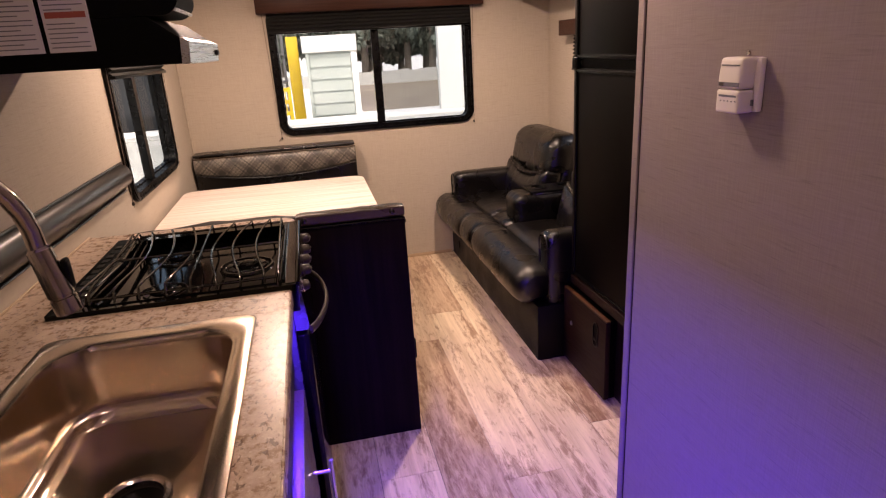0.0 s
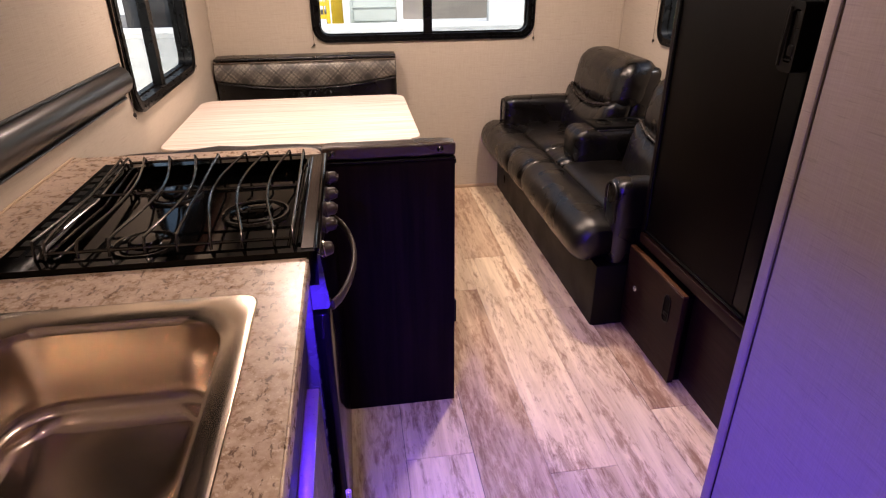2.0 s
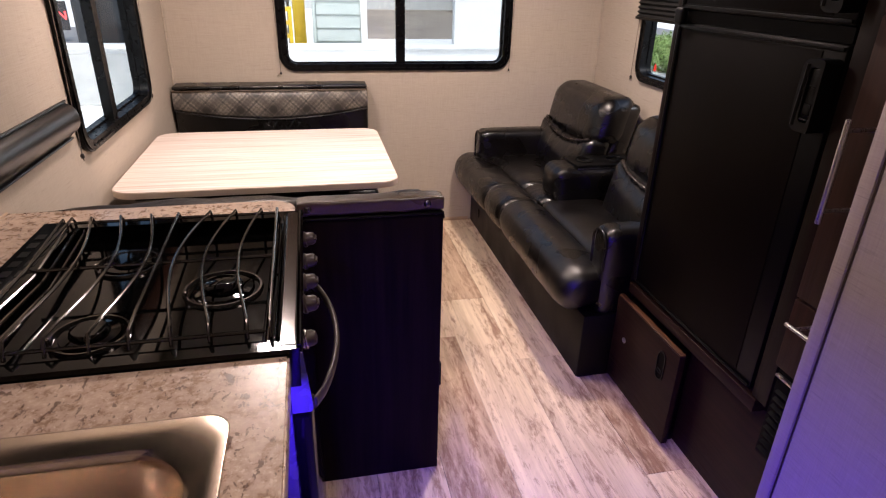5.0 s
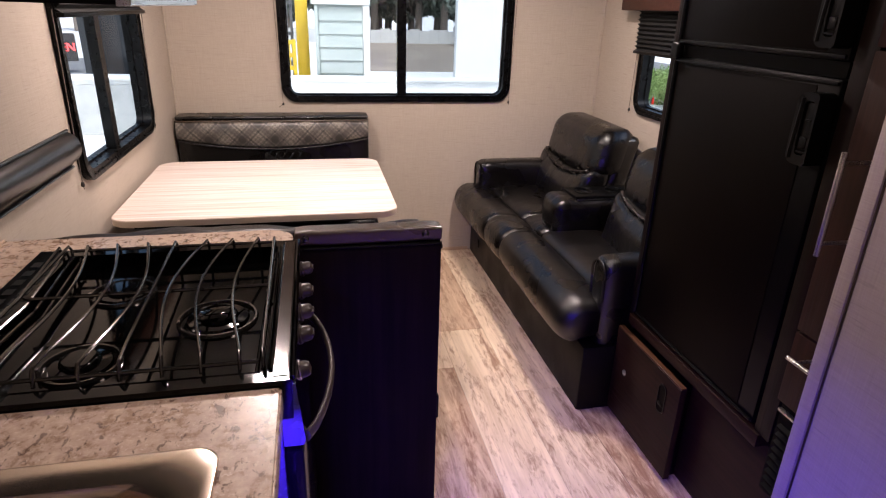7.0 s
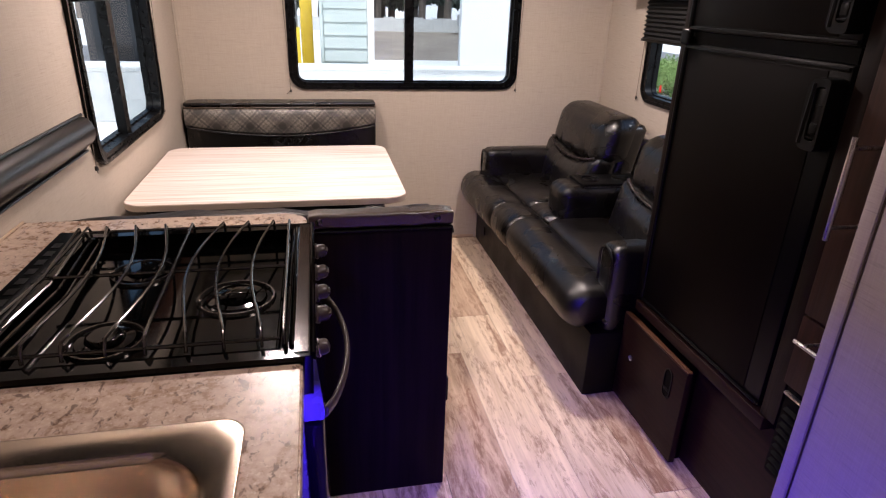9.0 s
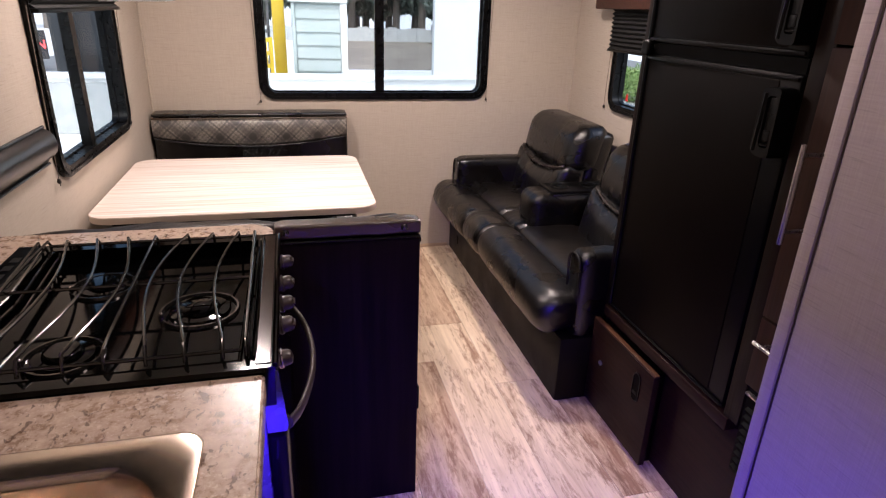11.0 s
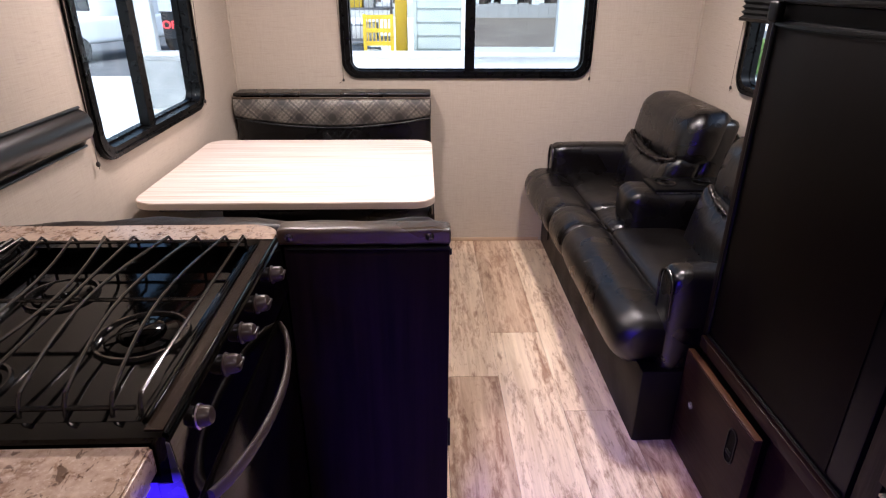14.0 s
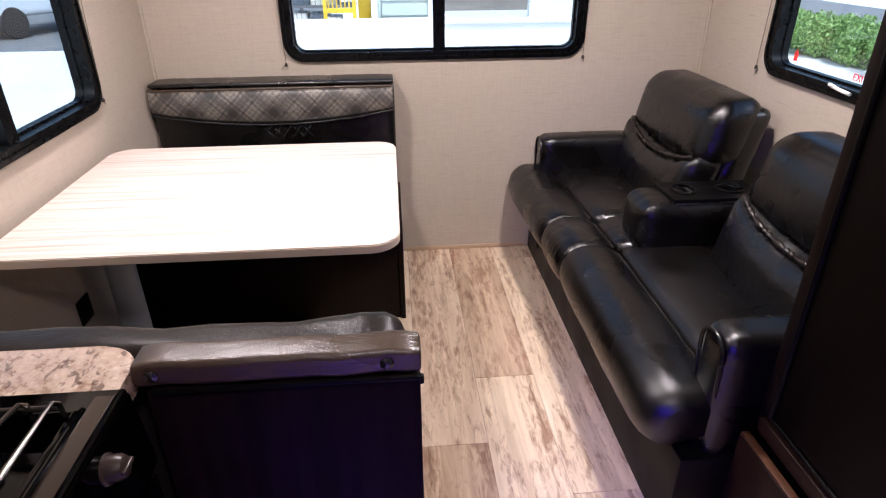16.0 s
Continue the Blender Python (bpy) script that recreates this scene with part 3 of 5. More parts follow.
def letters(text, size, material, m, parent=None, name="lettering", label="", depth=0.0006):
    cu = bpy.data.curves.new(name, "FONT")
    cu.body, cu.size, cu.extrude = text, size, depth
    cu.align_x, cu.align_y = "CENTER", "CENTER"
    tmp = bpy.data.objects.new(name, cu)
    me = bpy.data.meshes.new_from_object(tmp)
    bpy.data.objects.remove(tmp)
    me.transform(m)
    me.materials.clear()
    me.materials.append(material)
    ob = new(name, me)
    if parent is not None:
        ob.parent = parent
    return tagged(ob, label)


letters("EXIT", 0.03, M_RED, pose(RIGHT + 0.022, 3.176, 1.022, 90, 0, -90), win_r, "exit_lettering", "red EXIT print on the glass")
part("red_arrow", prism([(3.495, 1.02), (3.515, 1.02), (3.515, 1.045), (3.505, 1.06), (3.495, 1.045)], RIGHT + 0.021, RIGHT + 0.0225, 0, UPX), M_RED, win_r, "red mark on the glass")


def pull_cord(name, p0, p1, off):
    ob = thing(name, "thin pull cord of the blind ending in a dark bead", "blind cord", "blind cords")
    mid = [Vector(p0).lerp(Vector(p1), k / 6) for k in range(7)]
    part("cord", piped(mid, 0.0016, 5), M_CORD, ob)
    part("bead", lathe([(0, -0.009), (0.005, -0.008), (0.0065, -0.002), (0.004, 0.006), (0, 0.008)], Matrix.Translation(p1), 10), M_KNOT, ob, "dark plastic bead")
    q = Vector(p1)
    part("cord_end", piped([q, q + Vector(off) * 0.5 + Vector((0, 0, -0.008)), q + Vector(off) + Vector((0, 0, -0.018))], 0.0013, 5), M_KNOT, ob)
    return ob


pull_cord("blind_cord", (-0.145, BACK - 0.02, 1.70), (-0.124, BACK - 0.012, 0.936), (-0.022, 0, 0))
pull_cord("blind_cord", (1.200, BACK - 0.02, 1.70), (1.184, BACK - 0.012, 0.944), (0.006, 0, 0))
pull_cord("blind_cord", (LEFT + 0.02, 2.635, 1.42), (LEFT + 0.012, 2.628, 0.912), (0, 0.004, 0))
pull_cord("blind_cord", (LEFT + 0.02, 3.625, 1.42), (LEFT + 0.012, 3.598, 0.922), (0, 0.008, 0))
pull_cord("blind_cord", (RIGHT - 0.02, 3.655, 1.46), (RIGHT - 0.012, 3.678, 0.968), (0, 0.004, 0))


def pleats(along, a0, a1, z0, z1, wall, inward, n):
    """A pleated shade gathered at the head of a window."""
    step = (z1 - z0) / n
    loops = []
    prof = []
    for i in range(2 * n + 1):
        d = 0.020 if i % 2 else 0.036
        prof.append((wall + inward * d, z0 + i * step / 2))
    prof += [(wall + inward * 0.012, z1), (wall + inward * 0.012, z0)]
    for a in (a0, a1):
        loops.append([(a, p, z) if along == "x" else (p, a, z) for p, z in prof])
    return loft(loops)


def blind(name, along, a0, a1, zb, z1, wall, inward, v0, v1, vz0, vz1, depth, label):
    ob = thing(name, label, "window blind", "blinds")
    part("pleated_shade", pleats(along, a0, a1, zb + 0.014, z1, wall, inward, max(3, int((z1 - zb) / 0.022))), M_SHADE, ob, "gathered black pleated fabric", 12)
    lo, hi = sorted((wall + inward * 0.012, wall + inward * 0.042))
    v_lo, v_hi = sorted((wall + inward * 0.001, wall + inward * depth))
    if along == "x":
        part("bottom_rail", boxed(a0, a1, lo, hi, zb, zb + 0.0135, 0.003), M_BLACK, ob)
        part("valance", boxed(v0, v1, v_lo, v_hi, vz0, vz1, 0.006), M_VALANCE, ob, "brown wood valance board")
    else:
        part("bottom_rail", boxed(lo, hi, a0, a1, zb, zb + 0.0135, 0.003), M_BLACK, ob)
        part("valance", boxed(v_lo, v_hi, v0, v1, vz0, vz1, 0.006), M_VALANCE, ob, "brown wood valance board")
    return ob


blind("window_blind", "x", -0.118, 1.178, 1.574, 1.695, BACK, -1, -0.175, 1.262, 1.695, 1.80, 0.075, "raised black pleated blind under a brown wooden valance")
blind("window_blind", "y", 2.66, 3.60, 1.398, 1.50, LEFT, 1, 2.60, 3.68, 1.50, 1.60, 0.06, "raised black pleated blind on the dinette side window")
blind("window_blind", "y", 2.42, 3.668, 1.262, 1.47, RIGHT, -1, 2.426, 3.765, 1.47, 1.56, 0.09, "half-lowered black pleated blind above the sofa")


# ---- kitchen side ----
COUNTER = 0.915
counter = thing("countertop", "beige speckled granite-look laminate worktop along the side wall", "countertop", at=(-0.36, 0.6, 0.875))
SX0, SX1, SY0, SY1 = -0.485, -0.135, 0.60, 1.262          # sink cut-out
part("worktop", ringed(rect(LEFT + 0.001, -0.030, -1.04, 1.418), rect(SX0, SX1, SY0, SY1), COUNTER - 0.038, COUNTER), M_GRANITE, counter, smooth=0)
part("side_strip", boxed(LEFT + 0.001, -0.572, 1.418, 2.016, COUNTER - 0.038, COUNTER), M_GRANITE, counter, smooth=0)
tip = rounded(0.663, 0.105, 0.001, 8, (0.055, 0.001, 0.001, 0.001))
part("back_strip", prism([(-0.3565 + x, 2.0695 + y) for x, y in tip], COUNTER - 0.038, COUNTER, 0.004), M_GRANITE, counter, "rounded worktop strip behind the hob")
part("front_edge", boxed(-0.0302, -0.0262, -1.04, 1.4175, COUNTER - 0.037, COUNTER - 0.002, 0.0015), M_GRANITE, counter)
part("wall_seal", boxed(LEFT + 0.0005, LEFT + 0.006, -1.04, 2.12, COUNTER, COUNTER + 0.006, 0.002), M_TABLEEDGE, counter, "pale sealant line at the wall")


def base_unit(y0, y1, handle_y):
    ob = thing("base_cabinet", "dark espresso kitchen base cabinet under the worktop", "cabinet", "kitchen base cabinets", (-0.36, (y0 + y1) / 2, 0))
    part("body", boxed(LEFT + 0.001, -0.055, y0 + 0.001, y1 - 0.001, 0.09, 0.712), M_DARKWOOD, ob)
    for q in (y0 + 0.001, y1 - 0.016):
        part("side_panel", boxed(LEFT + 0.001, -0.055, q, q + 0.015, 0.7125, COUNTER - 0.039), M_DARKWOOD, ob)
    part("front_rail", boxed(-0.07, -0.055, y0 + 0.0165, y1 - 0.0165, 0.7125, COUNTER - 0.039), M_DARKWOOD_Y, ob)
    part("toe_kick", boxed(LEFT + 0.001, -0.11, y0 + 0.001, y1 - 0.001, 0.0, 0.089), M_BLACK, ob)
    part("false_front", boxed(-0.0545, -0.046, y0 + 0.02, y1 - 0.02, 0.715, COUNTER - 0.05, 0.002), M_DARKWOOD_Y, ob)
    door = part("door", boxed(-0.0545, -0.024, y0 + 0.012, y1 - 0.09, 0.11, 0.70, 0.003), M_DOOR, ob, "dark wood slab door")
    part("handle", tube(tube(piped([(0.020, handle_y, 0.43), (0.020, handle_y, 0.612)], 0.005, 10), [(-0.0235, handle_y, 0.46), (0.020, handle_y, 0.46)], 0.004, 8), [(-0.0235, handle_y, 0.585), (0.020, handle_y, 0.585)], 0.004, 8), M_HANDLE, door, "satin metal bar handle")
    return ob


base_unit(0.54, 1.405, 1.15)
base_unit(-0.25, 0.538, 0.40)
base_unit(-1.04, -0.252, -0.5)

# sink
sink = thing("sink", "brushed stainless steel drop-in kitchen sink", "sink", at=(-0.31, 0.93, 0.75))
SC = ((SX0 + SX1) / 2, (SY0 + SY1) / 2)


def loop(w, h, r, z, dx=0.0, dy=0.0):
    return [(SC[0] + dx + x, SC[1] + dy + y, z) for x, y in rounded(w, h, r, 10)]


W, H = SX1 - SX0, SY1 - SY0
DR = (-0.303, 0.962)
bowl = [loop(W + 0.075, H + 0.072, 0.030, COUNTER + 0.0012), loop(W + 0.073, H + 0.070, 0.030, COUNTER + 0.0032), loop(W + 0.066, H + 0.063, 0.028, COUNTER + 0.0042),
        loop(W + 0.010, H - 0.030, 0.075, COUNTER + 0.0036), loop(W - 0.002, H - 0.042, 0.085, COUNTER + 0.001), loop(W - 0.008, H - 0.050, 0.085, COUNTER - 0.010),
        loop(W - 0.020, H - 0.064, 0.082, COUNTER - 0.105), loop(W - 0.028, H - 0.074, 0.080, COUNTER - 0.119), loop(W - 0.056, H - 0.104, 0.074, COUNTER - 0.123),
        loop(W - 0.066, H - 0.116, 0.068, COUNTER - 0.131), loop(W - 0.082, H - 0.132, 0.050, COUNTER - 0.144), loop(W - 0.11, H - 0.16, 0.022, COUNTER - 0.149),
        loop(0.20, 0.28, 0.030, COUNTER - 0.160, (DR[0] - SC[0]) * 0.8, (DR[1] - SC[1]) * 0.8), loop(0.12, 0.12, 0.0595, COUNTER - 0.168, DR[0] - SC[0], DR[1] - SC[1])]
part("basin", loft(bowl, False), M_STEEL, sink, smooth=50)
part("drain_ring", lathe([(0.060, 0.000), (0.058, 0.004), (0.050, 0.005), (0.046, 0.001), (0.044, -0.012)], Matrix.Translation((DR[0], DR[1], COUNTER - 0.168)), 36), M_CHROME, sink, "polished drain ring")
part("strainer", lathe([(0.044, -0.012), (0.030, -0.016), (0.012, -0.014), (0.010, -0.006), (0.007, 0.0), (0, 0.001)], Matrix.Translation((DR[0], DR[1], COUNTER - 0.168)), 24), M_BLACK, sink, "black basket strainer")

# tap
tap = thing("kitchen_tap", "brushed nickel gooseneck pull-down kitchen tap", "tap", at=(-0.60, 0.80, COUNTER))
arc = []
for k in range(21):
    u = k / 20
    a = math.pi * (1 - u)
    arc.append(Vector((-0.60, 0.79, 0)).lerp(Vector((-0.331, 0.940, 0)), 0.5 + 0.5 * math.cos(a)) + Vector((0, 0, 1.21 + 0.155 * math.sin(a) ** 0.9)))
part("spout", piped([(-0.60, 0.79, 0.97), (-0.60, 0.79, 1.10)] + arc, 0.0125, 16), M_CHROME, tap)
part("tap_base", lathe([(0.030, 0), (0.030, 0.006), (0.024, 0.010), (0.021, 0.055), (0.014, 0.062)], Matrix.Translation((-0.60, 0.79, COUNTER)), 24), M_CHROME, tap)
d0, d1 = Vector((-0.331, 0.940, 1.212)), Vector((-0.309, 0.933, 1.112))
head = part("spray_head", piped([d0, d0.lerp(d1, 0.04), d0.lerp(d1, 0.72), d0.lerp(d1, 0.73), d0.lerp(d1, 0.755), d0.lerp(d1, 0.765), d0.lerp(d1, 0.98), d1], [0.013, 0.0165, 0.0185, 0.0165, 0.0165, 0.0185, 0.0185, 0.016], 20), M_CHROME, tap, "cylindrical spray head")
bt = d0.lerp(d1, 0.42)
part("spray_button", soft_box(bt.x + 0.0135, bt.x + 0.0235, bt.y - 0.003, bt.y + 0.015, bt.z - 0.026, bt.z + 0.022, 0.004, 6), M_BLACK, head, "black rocker button")
part("lever", piped([(-0.60, 0.79, 0.955), (-0.572, 0.76, 0.965), (-0.52, 0.72, 0.985)], [0.011, 0.008, 0.006], 10), M_CHROME, tap)

# range
rng = thing("gas_range", "black enamel gas range with three burners, wire grates and oven", "stove", at=(-0.28, 1.715, 0))
RY0, RY1, RX0, RX1 = 1.421, 2.013, -0.568, -0.010
part("oven_body", boxed(RX0, -0.0315, RY0, RY1, 0.05, 0.855, 0.004), M_OVENSIDE, rng, "black enamelled oven casing, lightened for the blue glow")
bm = bmesh.new()
RIM = 0.926
for bx in ((RX0, RX1, RY0, RY0 + 0.030), (RX0, RX1, RY1 - 0.036, RY1), (RX0, RX0 + 0.07, RY0 + 0.030, RY1 - 0.036), (RX1 - 0.046, RX1, RY0 + 0.030, RY1 - 0.036)):
    box(bm, bx[0], bx[1], bx[2], bx[3], 0.856, RIM)
part("cooktop_rim", bm, M_ENAMEL, rng, "raised glossy black rim")
part("front_rim_bead", piped([(RX1 - 0.001, RY0 + 0.004, RIM), (RX1 - 0.001, RY1 - 0.004, RIM)], 0.0045, 8), M_ENAMEL, rng)
for bead, dz in ((0.034, 0.001), (0.042, -0.003), (0.050, -0.010), (0.057, -0.018)):
    part("front_inner_bead", piped([(RX1 - bead, RY0 + 0.03, RIM + dz), (RX1 - bead, RY1 - 0.035, RIM + dz)], 0.0042, 10), M_ENAMEL, rng)
# added strip carrying the painted warm reflection along the rim
part("front_strip", boxed(RX1 - 0.030, RX1 - 0.007, RY0 + 0.012, RY1 - 0.012, RIM + 0.0003, RIM + 0.0016, 0.0005, 1), M_WARMSTRIP, rng, "glossy black strip, tinted brown for the ceiling's reflection")
part("cooktop_tray", boxed(RX0 + 0.07, RX1 - 0.046, RY0 + 0.030, RY1 - 0.036, 0.880, 0.896), M_ENAMEL, rng, "sunken glossy black tray")
for k in range(11):
    yy = RY0 + 0.06 + k * 0.044
    for xx in (RX0 + 0.012, RX0 + 0.040):
        part("vent_slot", boxed(xx, xx + 0.018, yy, yy + 0.026, RIM + 0.0002, RIM + 0.0012, 0.0004, 1), M_BLACK, rng)
BURNERS = ((-0.155, 1.69, 0.052), (-0.356, 1.83, 0.044), (-0.350, 1.56, 0.044))
for bx, by, br in BURNERS:
    b = part("burner", lathe([(br * 1.1, 0.0), (br * 1.05, 0.005), (br * 0.72, 0.007), (br * 0.68, 0.013), (br * 0.60, 0.016), (0.0, 0.0168)], Matrix.Translation((bx, by, 0.896)), 32), M_ENAMEL, rng, "round gas burner with black cap")
    part("burner_ring", lathe([(br * 1.42, 0.0), (br * 1.38, 0.006), (br * 1.30, 0.006), (br * 1.26, 0.0)], Matrix.Translation((bx, by, 0.8962)), 36), M_ROD, b, "shiny trim ring")
    part("igniter", lathe([(0.0035, 0), (0.003, 0.016), (0, 0.019)], Matrix.Translation((bx - br * 1.2, by - br * 0.6, 0.897)), 10), M_CHROME, b)
GZ = 0.955
RODS = [(-0.062, -0.055, 0.0), (-0.097, -0.090, -0.030), (-0.153, -0.147, -0.036), (-0.207, -0.203, -0.034), (-0.274, -0.262, 0.0),
        (-0.331, -0.318, 0.034), (-0.393, -0.378, 0.036), (-0.452, -0.432, 0.030), (-0.490, -0.486, 0.0)]
for side, rods in (("near", RODS[:5]), ("wall", RODS[4:])):
    grate = part("grate", piped([(rods[0][0], 1.968, GZ - 0.014), (rods[-1][0], 1.968, GZ - 0.014)], 0.0035, 8), M_ROD, rng, "bent wire pan grate")
    for xb, xf, bow in rods if side == "near" else rods[1:]:
        pts = [(xb, 1.972, 0.924), (xb, 1.970, GZ - 0.010), (xb, 1.960, GZ)]
        for k in range(1, 12):
            u = k / 12
            pts.append((xb + (xf - xb) * u + bow * math.sin(math.pi * u), 1.960 + (1.478 - 1.960) * u, GZ))
        pts += [(xf, 1.474, GZ - 0.003), (xf, 1.466, GZ - 0.014), (xf, 1.462, 0.924)]
        part("grate_wire", piped(pts, 0.003, 8), M_ROD, grate)
    part("grate_wire", piped([(rods[0][0], 1.72, GZ - 0.008), (rods[-1][0], 1.72, GZ - 0.008)], 0.0036, 8), M_ROD, grate)
    part("grate_wire", piped([(rods[0][0], 1.466, GZ - 0.020), (rods[-1][0], 1.466, GZ - 0.020)], 0.0034, 8), M_ROD, grate)
for k in range(4):
    xx = -0.506 + 0.011 * k
    part("guard_wire", piped([(xx, 1.965, 0.925), (xx, 1.955, GZ - 0.012 * k), (xx + 0.02, 1.70, GZ - 0.012 * k), (xx, 1.475, GZ - 0.012 * k), (xx, 1.468, 0.925)], 0.003, 6), M_ROD, rng)
# sloping control panel, knobs, door, handle
sec = [(-0.031, 0.8555), (-0.012, 0.8555), (-0.010, 0.9235), (-0.006, 0.919), (0.004, 0.812), (0.001, 0.802), (-0.031, 0.802)]
part("control_panel", loft([[(x, y, z) for x, z in sec] for y in (RY0 + 0.001, RY1 - 0.001)]), M_ENAMEL, rng, "tall black control panel")
# added plate: lighter colour gives the panel's end its blue-lit look
part("panel_end_cap", loft([[(x, y, z) for x, z in [(-0.0305, 0.8550), (-0.0125, 0.8560), (-0.0105, 0.9200), (-0.0065, 0.9180), (0.0035, 0.8125), (0.0005, 0.8025), (-0.0305, 0.8025)]] for y in (RY0 - 0.0015, RY0 + 0.0005)]), M_OVENSIDE, rng, "added end cap, lightened for the blue glow")
for ky in (1.921, 1.804, 1.708, 1.62):
    m = pose(-0.006, ky, 0.889, 0, 82, 0)
    kn = part("knob", lathe([(0.0185, 0.0), (0.0185, 0.004), (0.0155, 0.006), (0.0150, 0.018), (0.0125, 0.0235), (0.007, 0.0262), (0, 0.0268)], m, 22), M_KNOB, rng, "bronze-grey control knob")
    gm = boxed(-0.0028, 0.0028, -0.0125, 0.0125, 0.017, 0.0285, 0.002)
    bmesh.ops.transform(gm, matrix=m, verts=gm.verts)
    part("knob_grip", gm, M_KNOB, kn)
spark = part("igniter_knob", lathe([(0.0145, 0.0), (0.0140, 0.014), (0.011, 0.020), (0, 0.023)], pose(-0.006, 1.502, 0.889, 0, 82, 0), 18), M_KNOB, rng, "bronze-grey spark knob")
part("chrome_ring", lathe([(0.0150, 0.0), (0.0175, 0.001), (0.0180, 0.004), (0.0165, 0.006), (0.0150, 0.006)], pose(-0.006, 1.502, 0.889, 0, 82, 0), 18), M_CHROME, spark, "shiny chrome ring")
part("oven_door", boxed(-0.031, 0.0, RY0 + 0.003, RY1 - 0.003, 0.16, 0.788, 0.006), M_OVENDOOR, rng, "glossy black oven door")
hp = []
for k in range(17):
    u = k / 16
    hp.append((0.003 + 0.048 * math.sin(math.pi * u) ** 0.7, 1.474 + 0.44 * u, 0.776))
rows = []
for (x, y, z) in hp:
    rows.append([(x + 0.006 * math.cos(q), y, z + 0.012 * math.sin(q)) for q in [2 * math.pi * j / 12 for j in range(12)]])
part("oven_handle", loft(rows), M_DARKHANDLE, rng, "bowed dark grey oven handle", 60)
part("lower_drawer", boxed(-0.031, -0.004, RY0 + 0.006, RY1 - 0.006, 0.055, 0.152, 0.004), M_OVENDOOR, rng)

# hood and the oven above it
hood = thing("range_hood", "black range hood with silver front strip and warning labels", "range hood", at=(-0.45, 1.73, 1.45))
side = [(LEFT + 0.001, 1.446), (-0.190, 1.446), (-0.186, 1.500), (-0.245, 1.5445), (LEFT + 0.001, 1.5445)]
part("hood_body", loft([[(x, y, z) for x, z in side] for y in (1.490, 1.965)]), M_MATTE, hood)
part("front_strip", loft([[(x, y, z) for x, z in ((-0.1895, 1.444), (-0.172, 1.446), (-0.168, 1.492), (-0.1855, 1.501))] for y in (1.4885, 1.966)]), M_HOODLIP, hood, "silver front strip")
part("hood_button", soft_box(-0.1705, -0.161, 1.885, 1.925, 1.462, 1.476, 0.004, 6), M_BLACK, hood, "black rocker switch")
for n, (x0, x1) in enumerate(((-0.555, -0.452), (-0.443, -0.354))):
    lab = part("warning_label", boxed(x0, x1, 1.4882, 1.4896, 1.482, 1.594), M_LABEL, hood, "white printed warning label", 0)
    for k in range(11):
        zz = 1.585 - 0.0092 * k
        if n == 1 and k in (3, 4):
            continue
        w = (x1 - x0) * (0.84 if (k * 7 + n) % 3 else 0.6)
        part("print_line", boxed(x0 + 0.006, x0 + 0.006 + w, 1.4876, 1.4884, zz - 0.0022, zz), M_GREYPRINT, lab, "", 0)
    if n == 1:
        part("print_line", boxed(x0 + 0.006, x1 - 0.006, 1.4876, 1.4884, 1.549, 1.561), M_LABELRED, lab, "dull red heading bar", 0)
    else:
        part("print_line", boxed(x0 + 0.006, x1 - 0.006, 1.4876, 1.4884, 1.5885, 1.5935), M_LABELRED, lab, "dull red heading bar", 0)
upper = thing("overhead_cabinet", "dark overhead cabinet with rounded lower front above the hood", "cabinet", at=(-0.43, 1.6, 1.55))
prof = [(LEFT + 0.001, 1.546)] + [(-0.215 + 0.040 * math.sin(radians(q)), 1.586 - 0.040 * math.cos(radians(q))) for q in range(0, 91, 10)] + [(-0.175, TOP - 0.001), (LEFT + 0.001, TOP - 0.001)]
part("body", loft([[(x, y, z) for x, z in prof] for y in (1.4905, 1.700)]), M_MATTE, upper, "black cabinet with a rounded lower edge")
part("lower_trim", piped([(-0.186, 1.492, 1.5575), (-0.186, 1.699, 1.5575)], 0.004, 8), M_HANDLE, upper, "grey metal lower trim")
part("cabinet_door", boxed(-0.1745, -0.160, 1.495, 1.695, 1.60, TOP - 0.01, 0.004), M_DARKWOOD_Y, upper)

# padded rail on the side wall
rail = thing("wall_rail", "black padded vinyl rail fixed along the side wall", "wall rail", at=(LEFT, 1.5, 1.03))
pr = [(LEFT + 0.0005, 0.975)] + [(LEFT + 0.004 + 0.034 * math.sin(radians(a)), 1.034 - 0.044 * math.cos(radians(a))) for a in range(8, 173, 12)] + [(LEFT + 0.0005, 1.082)]
part("padding", loft([[(x, y, z) for x, z in pr] for y in (-1.04, 0.6, 1.6, 2.605)]), M_RAIL, rail, smooth=60)
part("upper_piping", piped([(LEFT + 0.006, -1.04, 1.084), (LEFT + 0.006, 2.605, 1.084)], 0.005, 8), M_RAIL, rail)
part("lower_piping", piped([(LEFT + 0.005, -1.04, 0.974), (LEFT + 0.005, 2.605, 0.974)], 0.004, 8), M_RAIL, rail)


# ---- dinette ----
part_wall = thing("partition_panel", "dark wood end panel of the dinette seat beside the range", "partition", at=(0.17, 2.07, 0))
part("panel", boxed(RX1 + 0.0, 0.352, 2.056, 2.088, 0.0, 0.886, 0.003), M_PANEL, part_wall)
part("top_bead", piped([(0.0, 2.054, 0.884), (0.352, 2.054, 0.884)], 0.004, 8), M_BLACK, part_wall)
part("side_hinge", boxed(0.352, 0.358, 2.060, 2.076, 0.32, 0.40, 0.002), M_BLACK, part_wall)
part("side_cap", lathe([(0.008, 0), (0.007, 0.005), (0, 0.006)], pose(0.352, 2.07, 0.868, 0, 90, 0), 12), M_BLACK, part_wall)


